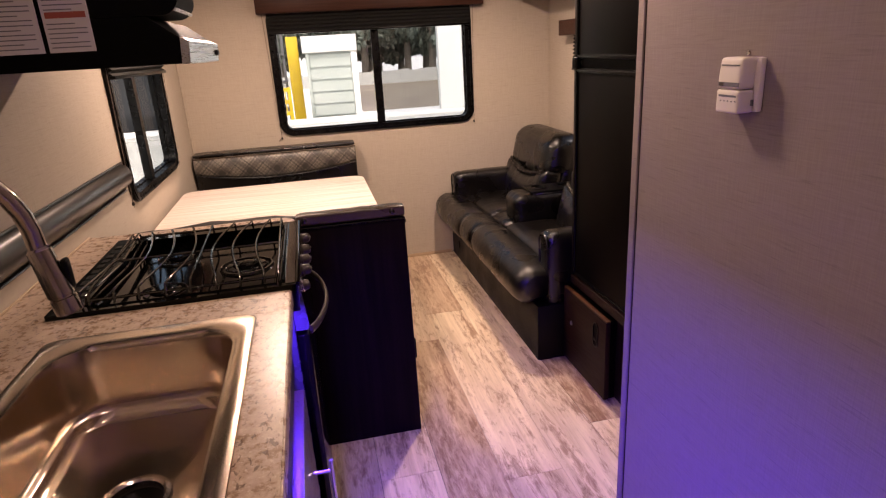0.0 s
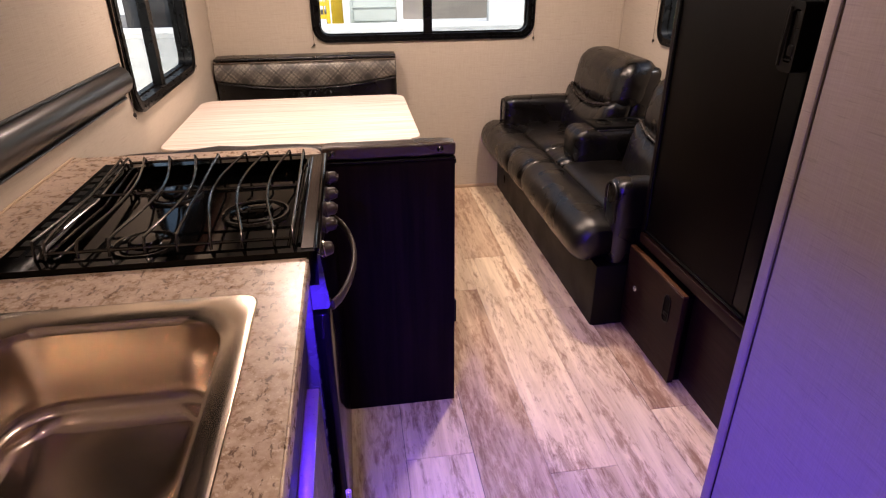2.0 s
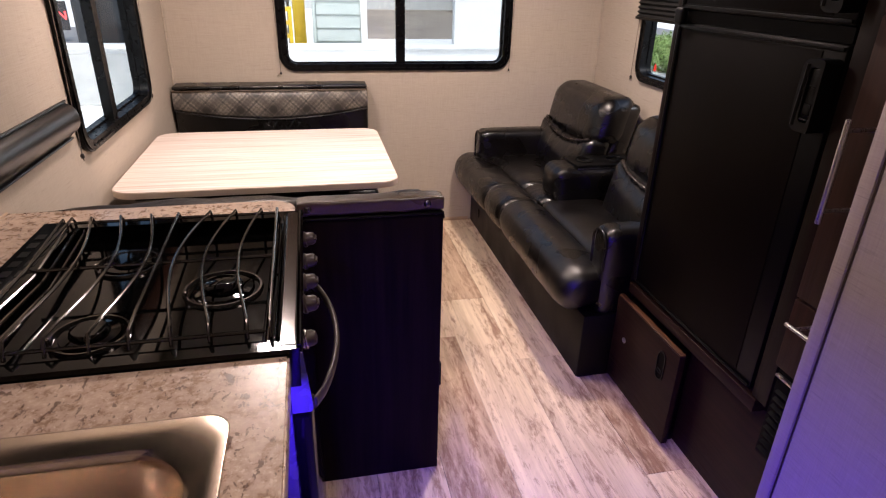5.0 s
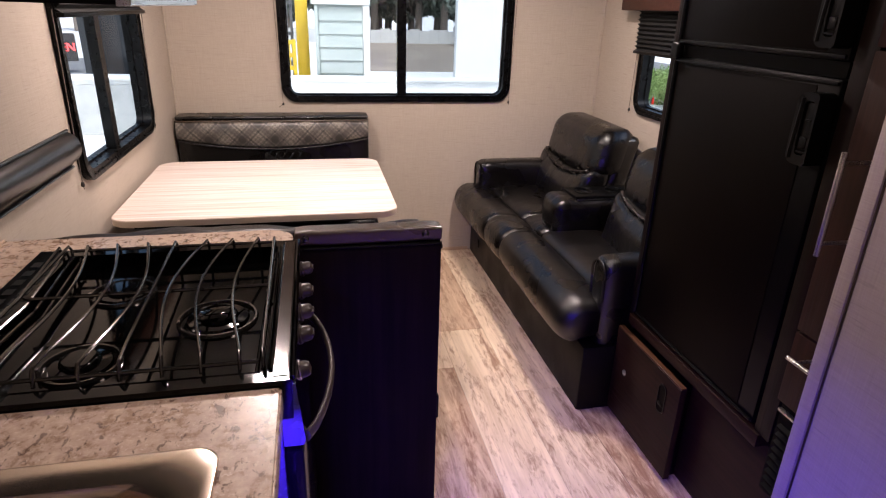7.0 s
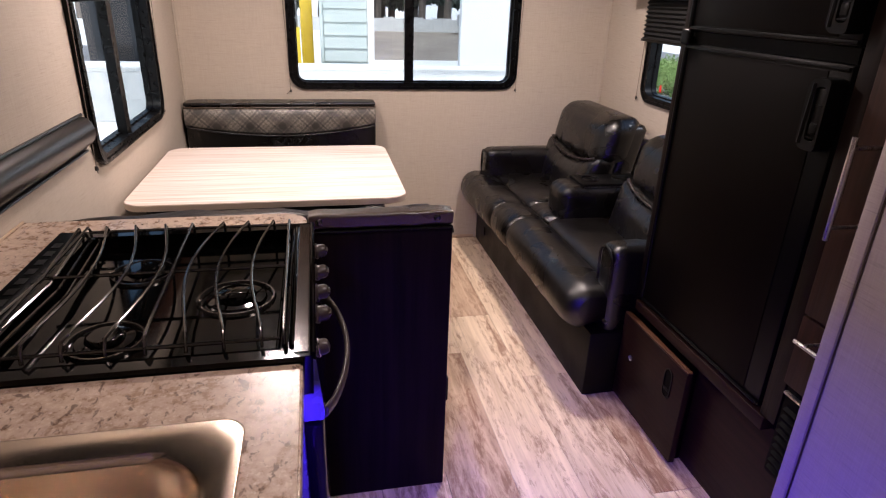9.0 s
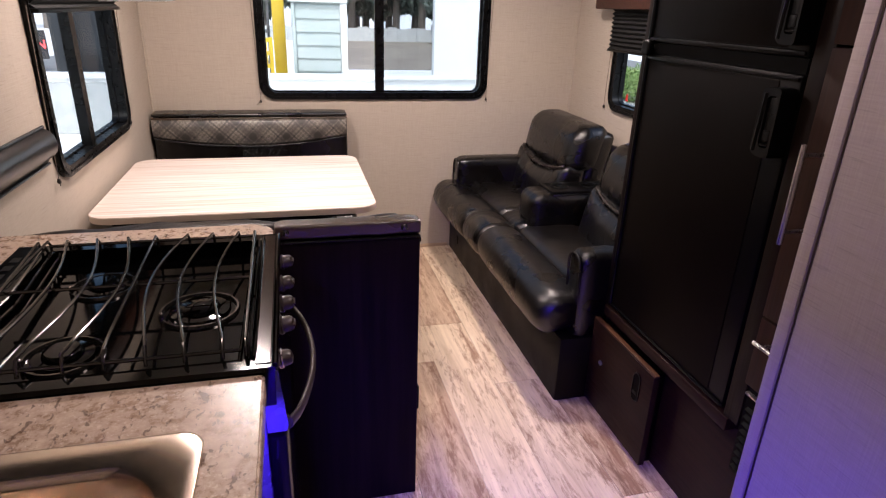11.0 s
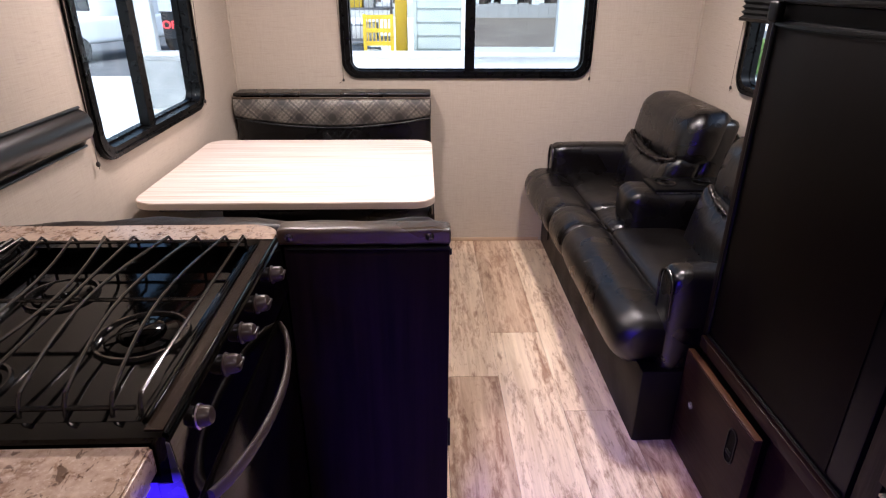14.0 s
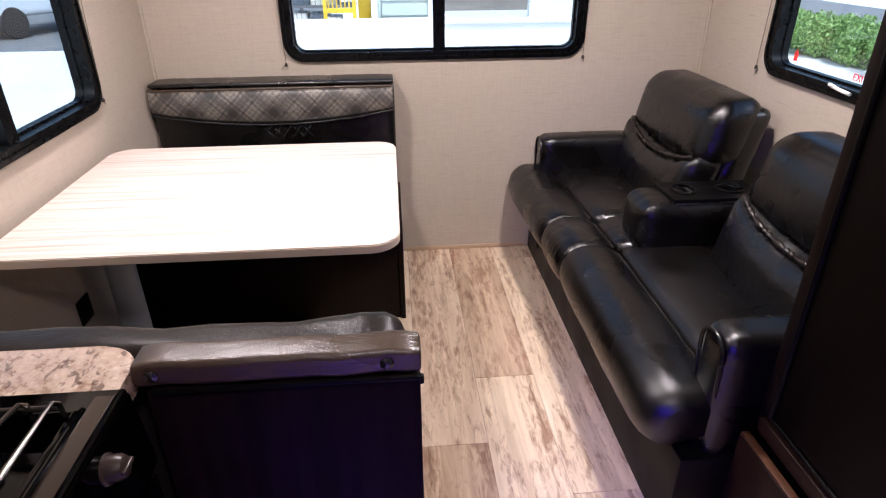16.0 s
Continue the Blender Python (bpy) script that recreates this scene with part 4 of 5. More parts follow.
def bench(name, y_back, y_front, label):
    """A dinette bench from its back to its front, along y."""
    s = 1 if y_front > y_back else -1
    ob = thing(name, label, "dinette bench", "dinette benches", (-0.17, (y_back + y_front) / 2, 0))

    def span(a, b):
        return sorted((y_back + s * a, y_back + s * b))
    y0, y1 = span(0.0, 0.60)
    part("base", boxed(LEFT + 0.001, 0.325, *span(0.09, 0.575), 0.0, 0.34, 0.003), M_DARKWOOD, ob)
    part("end_panel", boxed(0.3255, 0.345, *span(0.03, 0.585), 0.0, 0.40, 0.003), M_DARKWOOD, ob)
    part("seat_cushion", soft_box(LEFT + 0.004, 0.335, *span(0.13, 0.62), 0.341, 0.47, 0.045, 14, (0, 0.01, 0.012)), M_LEATHER, ob)
    return ob


b1 = bench("dinette_bench", 4.10, 3.40, "black leather dinette bench with grey plaid headband below the window")
back = part("back_cushion", soft_box(-0.676, 0.336, 3.985, 4.115, 0.45, 0.880, 0.030, 16, (0, 0.006, 0)), M_LEATHER, b1, "black quilted leather backrest")


def band(u):
    return 0.770 - 0.050 * (1 - (2 * u - 1) ** 2)


rows = []
for k in range(33):
    u = k / 32
    x = -0.671 + 1.0 * u
    zb = band(u)
    rows.append([(x, 3.979, zb), (x, 3.968 + 0.0, zb + 0.014), (x, 3.965, (zb + 0.862) / 2), (x, 3.970, 0.852), (x, 3.981, 0.862), (x, 3.995, 0.862), (x, 3.995, zb)])
part("plaid_band", loft(rows), M_PLAID, back, "grey plaid fabric headband", 60)
part("band_piping", piped([(-0.671 + 1.0 * k / 32, 3.972, band(k / 32) - 0.003) for k in range(33)], 0.0045, 8), M_LEATHER, back)
part("top_piping", piped([(-0.674, 3.982, 0.866), (0.333, 3.982, 0.866)], 0.005, 8), M_VINYL, back)
part("top_roll", soft_box(-0.674, 0.334, 3.985, 4.12, 0.872, 0.891, 0.009, 10), M_LEATHER, back)
for k in range(5):
    x0 = -0.235 + 0.042 * k
    part("quilt_stitch", piped([(x0, 3.980, 0.655), (x0 + 0.045, 3.978, 0.712)], 0.0028, 6), M_LEATHER2, back)
    part("quilt_stitch", piped([(x0 + 0.05, 3.980, 0.655), (x0 + 0.012, 3.979, 0.700)], 0.0018, 6), M_LEATHER, back)
b2 = bench("dinette_bench", 2.09, 2.75, "black leather dinette bench backing onto the dark wood panel")
back2 = part("back_cushion", soft_box(-0.676, 0.335, 2.10, 2.205, 0.45, 0.905, 0.035, 18, (0, 0.008, 0.004), lambda x, y, z: (x, y, z + (0.006 * math.sin(x * 9.0 + y * 22) * max(0, min(1, (z - 0.8) / 0.1)) + 0.004 * math.sin(x * 31 + y * 40) * max(0, min(1, (z - 0.85) / 0.06))))), M_BENCH, b2, "wrinkled black leather backrest")
wrap = part("top_wrap", soft_box(-0.022, 0.354, 2.050, 2.105, 0.8895, 0.930, 0.009, 12, (0, 0, 0.002), lambda x, y, z: (x, y + (0.930 - z) * 0.12 + 0.0015 * math.sin(x * 47), z + 0.0012 * math.sin(x * 63 + 1))), M_VINYL, b2, "brown vinyl flap snapped over the panel")
for bx in (0.004, 0.308):
    part("snap_button", lathe([(0.0095, 0), (0.0095, 0.003), (0.006, 0.006), (0, 0.007)], pose(bx, 2.0535, 0.912, 90, 0, 0), 16), M_ROD, wrap, "dark snap button")

tbl = thing("dinette_table", "pale striped wood-look dinette table with rounded corners", "table", at=(-0.165, 3.14, 0))
tp = [(-0.167 + x, 3.146 + y) for x, y in rounded(0.996, 0.846, 0.075, 10)]
part("tabletop", prism(tp, 0.728, 0.751, 0.003), M_TABLE, tbl)
part("edge_band", ringed([(-0.167 + x, 3.146 + y) for x, y in rounded(1.000, 0.850, 0.077, 10)], [(-0.167 + x, 3.146 + y) for x, y in rounded(0.992, 0.842, 0.073, 10)], 0.728, 0.748), M_PALEEDGE, tbl, "pale beige edge band")
part("underframe", boxed(-0.60, 0.25, 2.78, 3.50, 0.700, 0.7275, 0.004), M_BLACK, tbl)
part("leg", lathe([(0.09, 0.0), (0.088, 0.012), (0.055, 0.035), (0.047, 0.05), (0.045, 0.66), (0.08, 0.69), (0.10, 0.70)], Matrix.Translation((-0.59, 3.22, 0.0)), 28), M_LEG, tbl, "pale grey pedestal leg")
solid("power_outlet", boxed(LEFT + 0.0005, LEFT + 0.008, 3.085, 3.160, 0.32, 0.405, 0.003), M_BLACK, "black outlet plate on the wall under the table", "outlet")


# ---- sofa side ----
sofa = thing("sofa", "black leather two-seat theater sofa with cup holder console", "sofa", at=(1.35, 3.27, 0))
part("base", boxed(0.986, 1.70, 2.412, 4.118, 0.004, 0.285, 0.008), M_PLINTH, sofa, "black leather plinth")
part("foot", boxed(1.0, 1.06, 2.42, 2.47, 0.0, 0.0039), M_EDGE, sofa)
part("kick_badge", boxed(0.981, 0.9855, 3.90, 3.935, 0.10, 0.15, 0.002), M_BLACK, sofa)
def sofa_front(y):
    return 0.888 - 0.024 * max(0.0, min(1.0, (y - 3.2) / 0.8))


def padded_run(y0, y1, section, centre, depth, seed, tuck=0.0):
    """A stuffed strip along y: one cross-section, pinched in at the seams of both ends."""
    r = random.Random(seed)
    n = 40
    loops = []
    for k in range(n + 1):
        u = 0.5 - 0.5 * math.cos(math.pi * k / n)
        y = y0 + (y1 - y0) * u
        d = min(y - y0, y1 - y)
        pinch = 1 - depth * math.exp(-d / 0.016) - 0.02 * math.exp(-d / 0.07) - tuck * math.exp(-(y - y0) / 0.035)
        swell = 1 + 0.006 * math.sin(y * 23 + seed) + 0.004 * r.uniform(-1, 1)
        cx, cz = centre
        dx = sofa_front(y) - 0.888
        loops.append([(cx + dx + (x - cx) * pinch * swell, y, cz + (z - cz) * pinch * swell) for x, z in section])
    return loft(loops)


roll = [(1.092, 0.300)] + [(0.985 + 0.100 * math.cos(radians(t)) * (1.0 if abs(math.cos(radians(t))) < 0.9 else 0.985), 0.362 + 0.100 * math.sin(radians(t))) for t in range(250, 78, -10)] + [(1.030, 0.460), (1.066, 0.452), (1.086, 0.440), (1.096, 0.424)]
top = [(1.098, 0.300), (1.098, 0.424), (1.108, 0.440), (1.130, 0.452), (1.19, 0.460), (1.30, 0.462), (1.42, 0.456), (1.56, 0.440), (1.56, 0.300)]
for n, (y0, y1) in enumerate(((3.492, 4.120), (3.242, 3.490), (2.440, 3.240))):
    seat = part("seat_cushion", padded_run(y0, y1, top, (1.33, 0.33), 0.10, n), M_LEATHER, sofa, smooth=60)
    part("seam", piped([(1.0968 + sofa_front(y0 + 0.02 + (y1 - y0 - 0.04) * k / 20) - 0.888, y0 + 0.02 + (y1 - y0 - 0.04) * k / 20, 0.4245 + 0.0015 * math.sin(k * 1.9)) for k in range(21)], 0.0042, 6), M_SEAM, seat, "seam with its highlight painted in brown", 60)
    part("front_roll", padded_run(y0, y1, roll, (1.010, 0.380), 0.13, n + 5, 0.30 if n == 2 else 0.0), M_LEATHER, seat, "padded rolled front edge", 60)


def arm(y0, y1, x0, x1, top):
    a = part("armrest", soft_box(x0, x1, y0, y1, 0.25, top, 0.035, 12, (0.004, 0.004, 0.006)), M_LEATHER, sofa)
    lp = [(x0 - 0.002, (y0 + y1) / 2 + (y1 - y0) / 2 * 0.82 * math.cos(t), top - 0.055 + 0.045 * math.sin(t)) for t in [math.pi * k / 12 for k in range(13)]]
    part("piping", piped([(x0 + 0.001, lp[0][1], top - 0.16)] + lp + [(x0 + 0.001, lp[-1][1], top - 0.16)], 0.005, 8), M_LEATHER, a)
    return a


arm(2.425, 2.545, 1.045, 1.62, 0.620)
arm(4.000, 4.125, 1.000, 1.50, 0.606)
con = part("console", soft_box(1.160, 1.60, 3.190, 3.395, 0.42, 0.612, 0.045, 14, (0.012, 0.004, 0.002), lambda x, y, z: (x, y, z + 0.004 * math.sin(y * 120) * max(0, (1.27 - x) * 8))), M_LEATHER, sofa, "fold-down leather console")
part("console_tray", boxed(1.262, 1.592, 3.208, 3.378, 0.606, 0.626, 0.006), M_BLACK, con, "black plastic tray")
part("tray_groove", boxed(1.268, 1.58, 3.2055, 3.2075, 0.607, 0.613), M_HANDLE, con)
for cx in (1.335, 1.500):
    part("cup_holder", lathe([(0.0, 0.001), (0.034, 0.001), (0.0365, 0.0), (0.041, 0.0025), (0.044, 0.002), (0.045, -0.001)], Matrix.Translation((cx, 3.294, 0.6275)), 28), M_ENAMEL, con, "round glossy cup holder")
    part("cup_ring", lathe([(0.044, 0.0), (0.0455, 0.003), (0.047, 0.0), (0.0455, -0.001), (0.044, 0.0)], Matrix.Translation((cx, 3.294, 0.6285)), 28), M_BLACK, con, "black rim")
for y0, y1 in ((3.435, 4.108), (2.445, 3.135)):
    def lean(x, y, z):
        return (x + (z - 0.45) * 0.22, y, z)
    bk = part("backrest", soft_box(1.50, 1.62, y0, y1, 0.40, 0.86, 0.04, 12, (0, 0, 0), lean), M_LEATHER, sofa)

    def lumb(x, y, z, y0=y0, y1=y1):
        u = (y - y0) / (y1 - y0)
        w = max(0, min(1, (z - 0.56) / 0.12))
        return (x + (z - 0.45) * 0.22 + w * 0.003 * math.sin(u * 90), y, z - w * 0.055 * (1 - (2 * u - 1) ** 2) + w * 0.003 * math.sin(u * 75))
    part("lumbar_cushion", soft_box(1.362, 1.52, y0 + 0.004, y1 - 0.004, 0.405, 0.70, 0.05, 24, (0.03, 0, 0.0), lumb), M_LEATHER2, bk, "ruched leather lumbar pad")
    part("head_pillow", soft_box(1.385, 1.60, y0, y1, 0.625, 0.894, 0.078, 18, (0.018, 0.004, 0.003), lean), M_LEATHER, bk, "stuffed leather head pillow")
    N = 110
    pts, rad = [], []
    for k in range(N + 1):
        u = 0.04 + 0.92 * k / N
        zs = 0.688 - 0.052 * (1 - (2 * u - 1) ** 2)
        pts.append((1.372 + (zs - 0.45) * 0.22 + 0.030 * (2 * u - 1) ** 4 - 0.010, y0 + 0.012 + (y1 - y0 - 0.024) * u, zs))
        rad.append(0.0068 + 0.0034 * math.sin(u * 110 + 2.4 * math.sin(u * 37)))
    part("gathered_edge", piped(pts, rad, 8), M_GATHER, bk, "gathered leather seam", 80)

# refrigerator, pantry and the boxes below
FX = 1.15
cab = thing("fridge_cabinet", "dark wood floor-to-ceiling cabinet surround of the refrigerator", "cabinet", at=(1.45, 1.87, 0))
part("side_panel", boxed(FX + 0.012, RIGHT - 0.001, 2.392, 2.408, 0.0, TOP - 0.001, 0.002), M_DARKWOOD, cab)
part("side_stile", boxed(FX + 0.0, FX + 0.0115, 2.382, 2.410, 0.40, TOP - 0.001, 0.002), M_DARKWOOD, cab)
part("base_panel", boxed(FX + 0.030, FX + 0.045, 1.302, 2.391, 0.0, 0.395, 0.002), M_CHEST, cab)
part("shelf_rail", boxed(FX - 0.012, FX + 0.046, 1.70, 2.391, 0.396, 0.436, 0.003), M_CHEST, cab)
part("middle_stile", boxed(FX - 0.006, FX + 0.04, 1.668, 1.7235, 0.437, TOP - 0.001, 0.002), M_DARKWOOD, cab)
part("carcass", boxed(FX + 0.09, RIGHT - 0.002, 1.302, 2.390, 0.44, TOP - 0.002), M_BLACK, cab)
fridge = thing("refrigerator", "two-door absorption refrigerator with dark wood-look door panels", "refrigerator", at=(1.45, 2.05, 0.44))
for zz0, zz1, nm in ((0.444, 1.336, "lower_door"), (1.372, 1.90, "upper_door")):
    d = part(nm, boxed(FX - 0.004, FX + 0.088, 1.738, 2.366, zz0, zz1, 0.006), M_BLACK, fridge, "black-edged refrigerator door")
    part("door_panel", boxed(FX - 0.0065, FX - 0.0042, 1.800, 2.350, zz0 + 0.018, zz1 - 0.018, 0.001), M_GLASSPANEL, d, "dark wood-grain insert panel")
    part("panel_trim", boxed(FX - 0.0105, FX - 0.0043, 1.742, 2.362, zz1 - 0.014, zz1 - 0.005, 0.002), M_BLACK, d)
    part("panel_trim", boxed(FX - 0.0105, FX - 0.0043, 1.742, 2.362, zz0 + 0.005, zz0 + 0.014, 0.002), M_BLACK, d)
    part("hinge_edge", piped([(FX - 0.006, 2.366, zz0 + 0.01), (FX - 0.006, 2.366, zz1 - 0.01)], 0.007, 10), M_BLACK, d)
    h0, h1 = (1.148, 1.306) if nm == "lower_door" else (1.398, 1.556)
    zc = (h0 + h1) / 2
    outer = [(1.766 + x, zc + y) for x, y in rounded(0.060, h1 - h0, 0.02, 6, (0.024, 0.010, 0.010, 0.024))]
    inner = [(1.7575 + x, zc + 0.002 + y) for x, y in rounded(0.030, h1 - h0 - 0.040, 0.010, 6)]
    hd = part("handle", ringed(outer, inner, FX - 0.052, FX - 0.0068, UPX), M_BLACK, d, "chunky black D-shaped door handle")
    part("handle_edge", piped([(FX - 0.050, 1.782 + 0.003 * math.cos(k * 0.5), h0 + 0.012 + (h1 - h0 - 0.024) * k / 6) for k in range(7)], 0.006, 8), M_BLACK, hd)
    part("handle_recess", boxed(FX - 0.047, FX - 0.0068, 1.744, 1.771, h0 + 0.024, h1 - 0.020, 0.003), M_BLACK, hd)
    part("latch", boxed(FX - 0.0505, FX - 0.0472, 1.746, 1.769, h0 + 0.036, h0 + 0.062, 0.003), M_BLACK, hd, "black latch tongue")
    part("latch_ledge", boxed(FX - 0.0515, FX - 0.0472, 1.745, 1.770, h0 + 0.0265, h0 + 0.031, 0.001), M_BLACK, hd)
    part("latch_ledge", boxed(FX - 0.0500, FX - 0.0472, 1.747, 1.768, h0 + 0.098, h0 + 0.1015, 0.001), M_BLACK, hd)
part("hinge", soft_box(FX - 0.022, FX + 0.0, 2.345, 2.388, 1.332, 1.378, 0.008, 6), M_BLACK, fridge, "black centre hinge")
part("door_gap", boxed(FX + 0.006, FX + 0.08, 1.742, 2.36, 1.337, 1.371), M_MATTE, fridge)

pantry = thing("pantry_cabinet", "narrow dark wood pantry cupboard with bar handle and louvred vent", "cabinet", at=(1.3, 1.48, 0))
pd = part("pantry_door", boxed(FX - 0.022, FX + 0.02, 1.305, 1.664, 0.776, 1.400, 0.003), M_PANTRY, pantry)
part("upper_pantry_door", boxed(FX - 0.022, FX + 0.02, 1.305, 1.664, 1.406, TOP - 0.01, 0.003), M_PANTRY, pantry)
part("handle", tube(tube(piped([(1.060, 1.602, 0.992), (1.060, 1.602, 1.212)], 0.006, 10), [(FX - 0.0225, 1.600, 1.02), (1.060, 1.600, 1.02)], 0.0045, 8), [(FX - 0.0225, 1.600, 1.19), (1.060, 1.600, 1.19)], 0.0045, 8), M_HANDLE, pd, "satin metal bar handle")
pd2 = part("pantry_drawer", boxed(FX - 0.022, FX + 0.02, 1.305, 1.664, 0.58, 0.770, 0.003), M_PANTRY, pantry)
part("handle", tube(tube(piped([(1.078, 1.42, 0.731), (1.078, 1.62, 0.731)], 0.005, 10), [(FX - 0.0225, 1.45, 0.731), (1.078, 1.45, 0.731)], 0.004, 8), [(FX - 0.0225, 1.595, 0.731), (1.078, 1.595, 0.731)], 0.004, 8), M_HANDLE, pd2, "satin metal bar handle")
vent = part("vent", boxed(FX - 0.004, FX + 0.02, 1.305, 1.664, 0.30, 0.575, 0.003), M_MATTE, pantry, "black louvred vent")
part("vent_lip", boxed(FX - 0.016, FX - 0.0045, 1.31, 1.66, 0.548, 0.556, 0.002), M_HANDLE, vent)
for k in range(9):
    zz = 0.325 + 0.023 * k
    part("slat", loft([[(FX - 0.0045, y, zz), (FX - 0.014, y, zz - 0.006), (FX - 0.014, y, zz - 0.003), (FX - 0.0045, y, zz + 0.004)] for y in (1.32, 1.65)]), M_MATTE, vent)

low = thing("low_cupboard", "small dark wood box cupboard with lock knob below the refrigerator", "cabinet", at=(1.14, 2.19, 0.02))
part("front_panel", boxed(1.112, 1.134, 1.994, 2.405, 0.022, 0.372, 0.002), M_CHEST, low)
part("top_edge", boxed(1.113, 1.1335, 1.994, 2.405, 0.3725, 0.379, 0.002), M_EDGE, low, "lighter brown top edge")
part("box_body", boxed(1.1345, FX + 0.0295, 2.03, 2.390, 0.0, 0.36, 0.002), M_BLACK, low)
part("lock_knob", lathe([(0.011, 0), (0.011, 0.003), (0.008, 0.004), (0.0075, 0.002), (0, 0.002)], pose(1.1118, 2.318, 0.227, 0, -90, 0), 20), M_HOODLIP, low, "round chrome lock")
part("pull_rim", ringed([(2.080 + x, 0.283 + y) for x, y in rounded(0.046, 0.110, 0.0225, 6)], [(2.080 + x, 0.283 + y) for x, y in rounded(0.036, 0.100, 0.0175, 6)], 1.1085, 1.1118, UPX), M_BLACK, low, "black oval recessed pull")
part("pull_cup", prism([(2.080 + x, 0.283 + y) for x, y in rounded(0.036, 0.100, 0.0175, 6)], 1.1108, 1.1117, 0, UPX), M_MATTE, low)
part("pull_bar", boxed(1.1080, 1.1106, 2.066, 2.094, 0.255, 0.268, 0.001), M_BLACK, low)

over = thing("overhead_cabinet", "dark wood overhead cabinet above the sofa", "cabinet", at=(1.6, 3.3, 1.74))
part("body", boxed(1.47, RIGHT - 0.001, 2.41, BACK - 0.001, 1.735, TOP - 0.001, 0.003), M_VALANCE, over)
for y0, y1 in ((2.43, 3.26), (3.27, 4.10)):
    part("cabinet_door", boxed(1.452, 1.4695, y0, y1, 1.745, TOP - 0.01, 0.003), M_DARKWOOD_Y, over)

# thermostat
th = thing("thermostat", "ivory white plastic wall thermostat with slider", "thermostat", at=(AISLE, 0.925, 1.32))
part("base_plate", soft_box(AISLE - 0.013, AISLE - 0.0005, 0.900, 0.968, 1.317, 1.405, 0.004, 6), M_WHITEPLASTIC, th)
cover = part("cover", soft_box(AISLE - 0.044, AISLE - 0.0135, 0.907, 0.963, 1.3545, 1.406, 0.006, 10, (0, 0, 0), lambda x, y, z: (x + 0.10 * max(0, z - 1.375), y, z)), M_WHITEPLASTIC, th)
part("lower_cover", soft_box(AISLE - 0.044, AISLE - 0.0135, 0.907, 0.963, 1.316, 1.354, 0.004, 10), M_WHITEPLASTIC, th)
part("slot", boxed(AISLE - 0.0436, AISLE - 0.0400, 0.912, 0.955, 1.3925, 1.3948), M_GREYPRINT, cover)
part("print_plate", boxed(AISLE - 0.0447, AISLE - 0.0435, 0.908, 0.958, 1.3595, 1.3665), M_GREYPRINT, cover, "grey printed strip")
part("print_block", boxed(AISLE - 0.0450, AISLE - 0.0446, 0.945, 0.957, 1.3600, 1.3660), M_DARKHANDLE, cover)
part("slider_slot", boxed(AISLE - 0.0446, AISLE - 0.0435, 0.912, 0.955, 1.3425, 1.346), M_GREYPRINT, th)
for k in range(5):
    part("print_mark", boxed(AISLE - 0.0446, AISLE - 0.0435, 0.912 + 0.009 * k, 0.915 + 0.009 * k, 1.335, 1.337), M_GREYPRINT, th)
part("side_vent", boxed(AISLE - 0.020, AISLE - 0.015, 0.9055, 0.9069, 1.328, 1.338), M_GREYPRINT, th)
part("screw", lathe([(0.004, 0), (0.004, 0.002), (0, 0.003)], pose(AISLE - 0.001, 0.945, 1.411, 0, -90, 0), 10), M_CHROME, th)

# ceiling lamps
for lx, ly, power in CEILING_LAMPS:
    cl = thing("ceiling_light", "round warm LED ceiling light", "ceiling light", "ceiling lights", (lx, ly, TOP))
    part("housing", lathe([(0.105, 0.0), (0.105, -0.012), (0.095, -0.018), (0.088, -0.018), (0.088, 0.0)], Matrix.Translation((lx, ly, TOP)), 32), M_WHITEPLASTIC, cl)
    part("diffuser", lathe([(0.087, -0.010), (0.05, -0.0135), (0, -0.0145)], Matrix.Translation((lx, ly, TOP)), 32), M_DIFFUSER, cl, "glowing frosted diffuser")
bs = thing("led_strip", "blue LED accent strip under the worktop lip", "led strip", at=(-0.037, 0.6, 0.87))
part("housing", boxed(-0.045, -0.029, -0.20, 1.40, 0.8695, 0.8765), M_WHITEPLASTIC, bs)


# ---- outside ----
GROUND = -0.62
setting("ground", boxed(-400, 400, -400, 400, GROUND - 0.3, GROUND), M_CONCRETE, "pale concrete yard reaching to the horizon", "ground", 0)
setting("road", boxed(-40, -1.5, 15.2, 26, GROUND + 0.001, GROUND + 0.006), M_ASPHALT, "grey asphalt drive beyond the yard", "road", 0)
setting("road_side", boxed(9.6, 16.0, -30, 40, GROUND + 0.001, GROUND + 0.006), M_ASPHALT, "grey asphalt lane beside the hedge", "road", 0)
setting("lawn", boxed(2.0, 9.0, 22, 60, GROUND + 0.001, GROUND + 0.02), M_GRASS, "dry grass verge", "ground", 0)

porch = thing("porch", "white porch with half walls and columns of a sales building", "porch", at=(0, 11.5, GROUND))
part("half_wall", boxed(-4.40, 4.6, 11.32, 11.50, GROUND, 0.25), M_WHITEPAINT, porch, "white half wall")
part("cap", boxed(-4.46, 4.6, 11.26, 11.56, 0.251, 0.32, 0.01), M_WHITEPAINT, porch, "white wall cap")
part("stone_panel", boxed(-4.40, -2.2, 11.30, 11.319, GROUND + 0.02, 0.18), M_STONE, porch, "grey stone panel")
for x0, x1 in ((-4.40, -4.08), (2.52, 4.6), (-1.46, -1.32)):
    part("column", boxed(x0, x1, 11.33, 11.49, 0.3205, 3.2, 0.01), M_WHITEPAINT, porch, "white square column")
part("beam", boxed(-4.40, 4.6, 11.30, 11.52, 3.205, 3.6, 0.01), M_WHITEPAINT, porch)

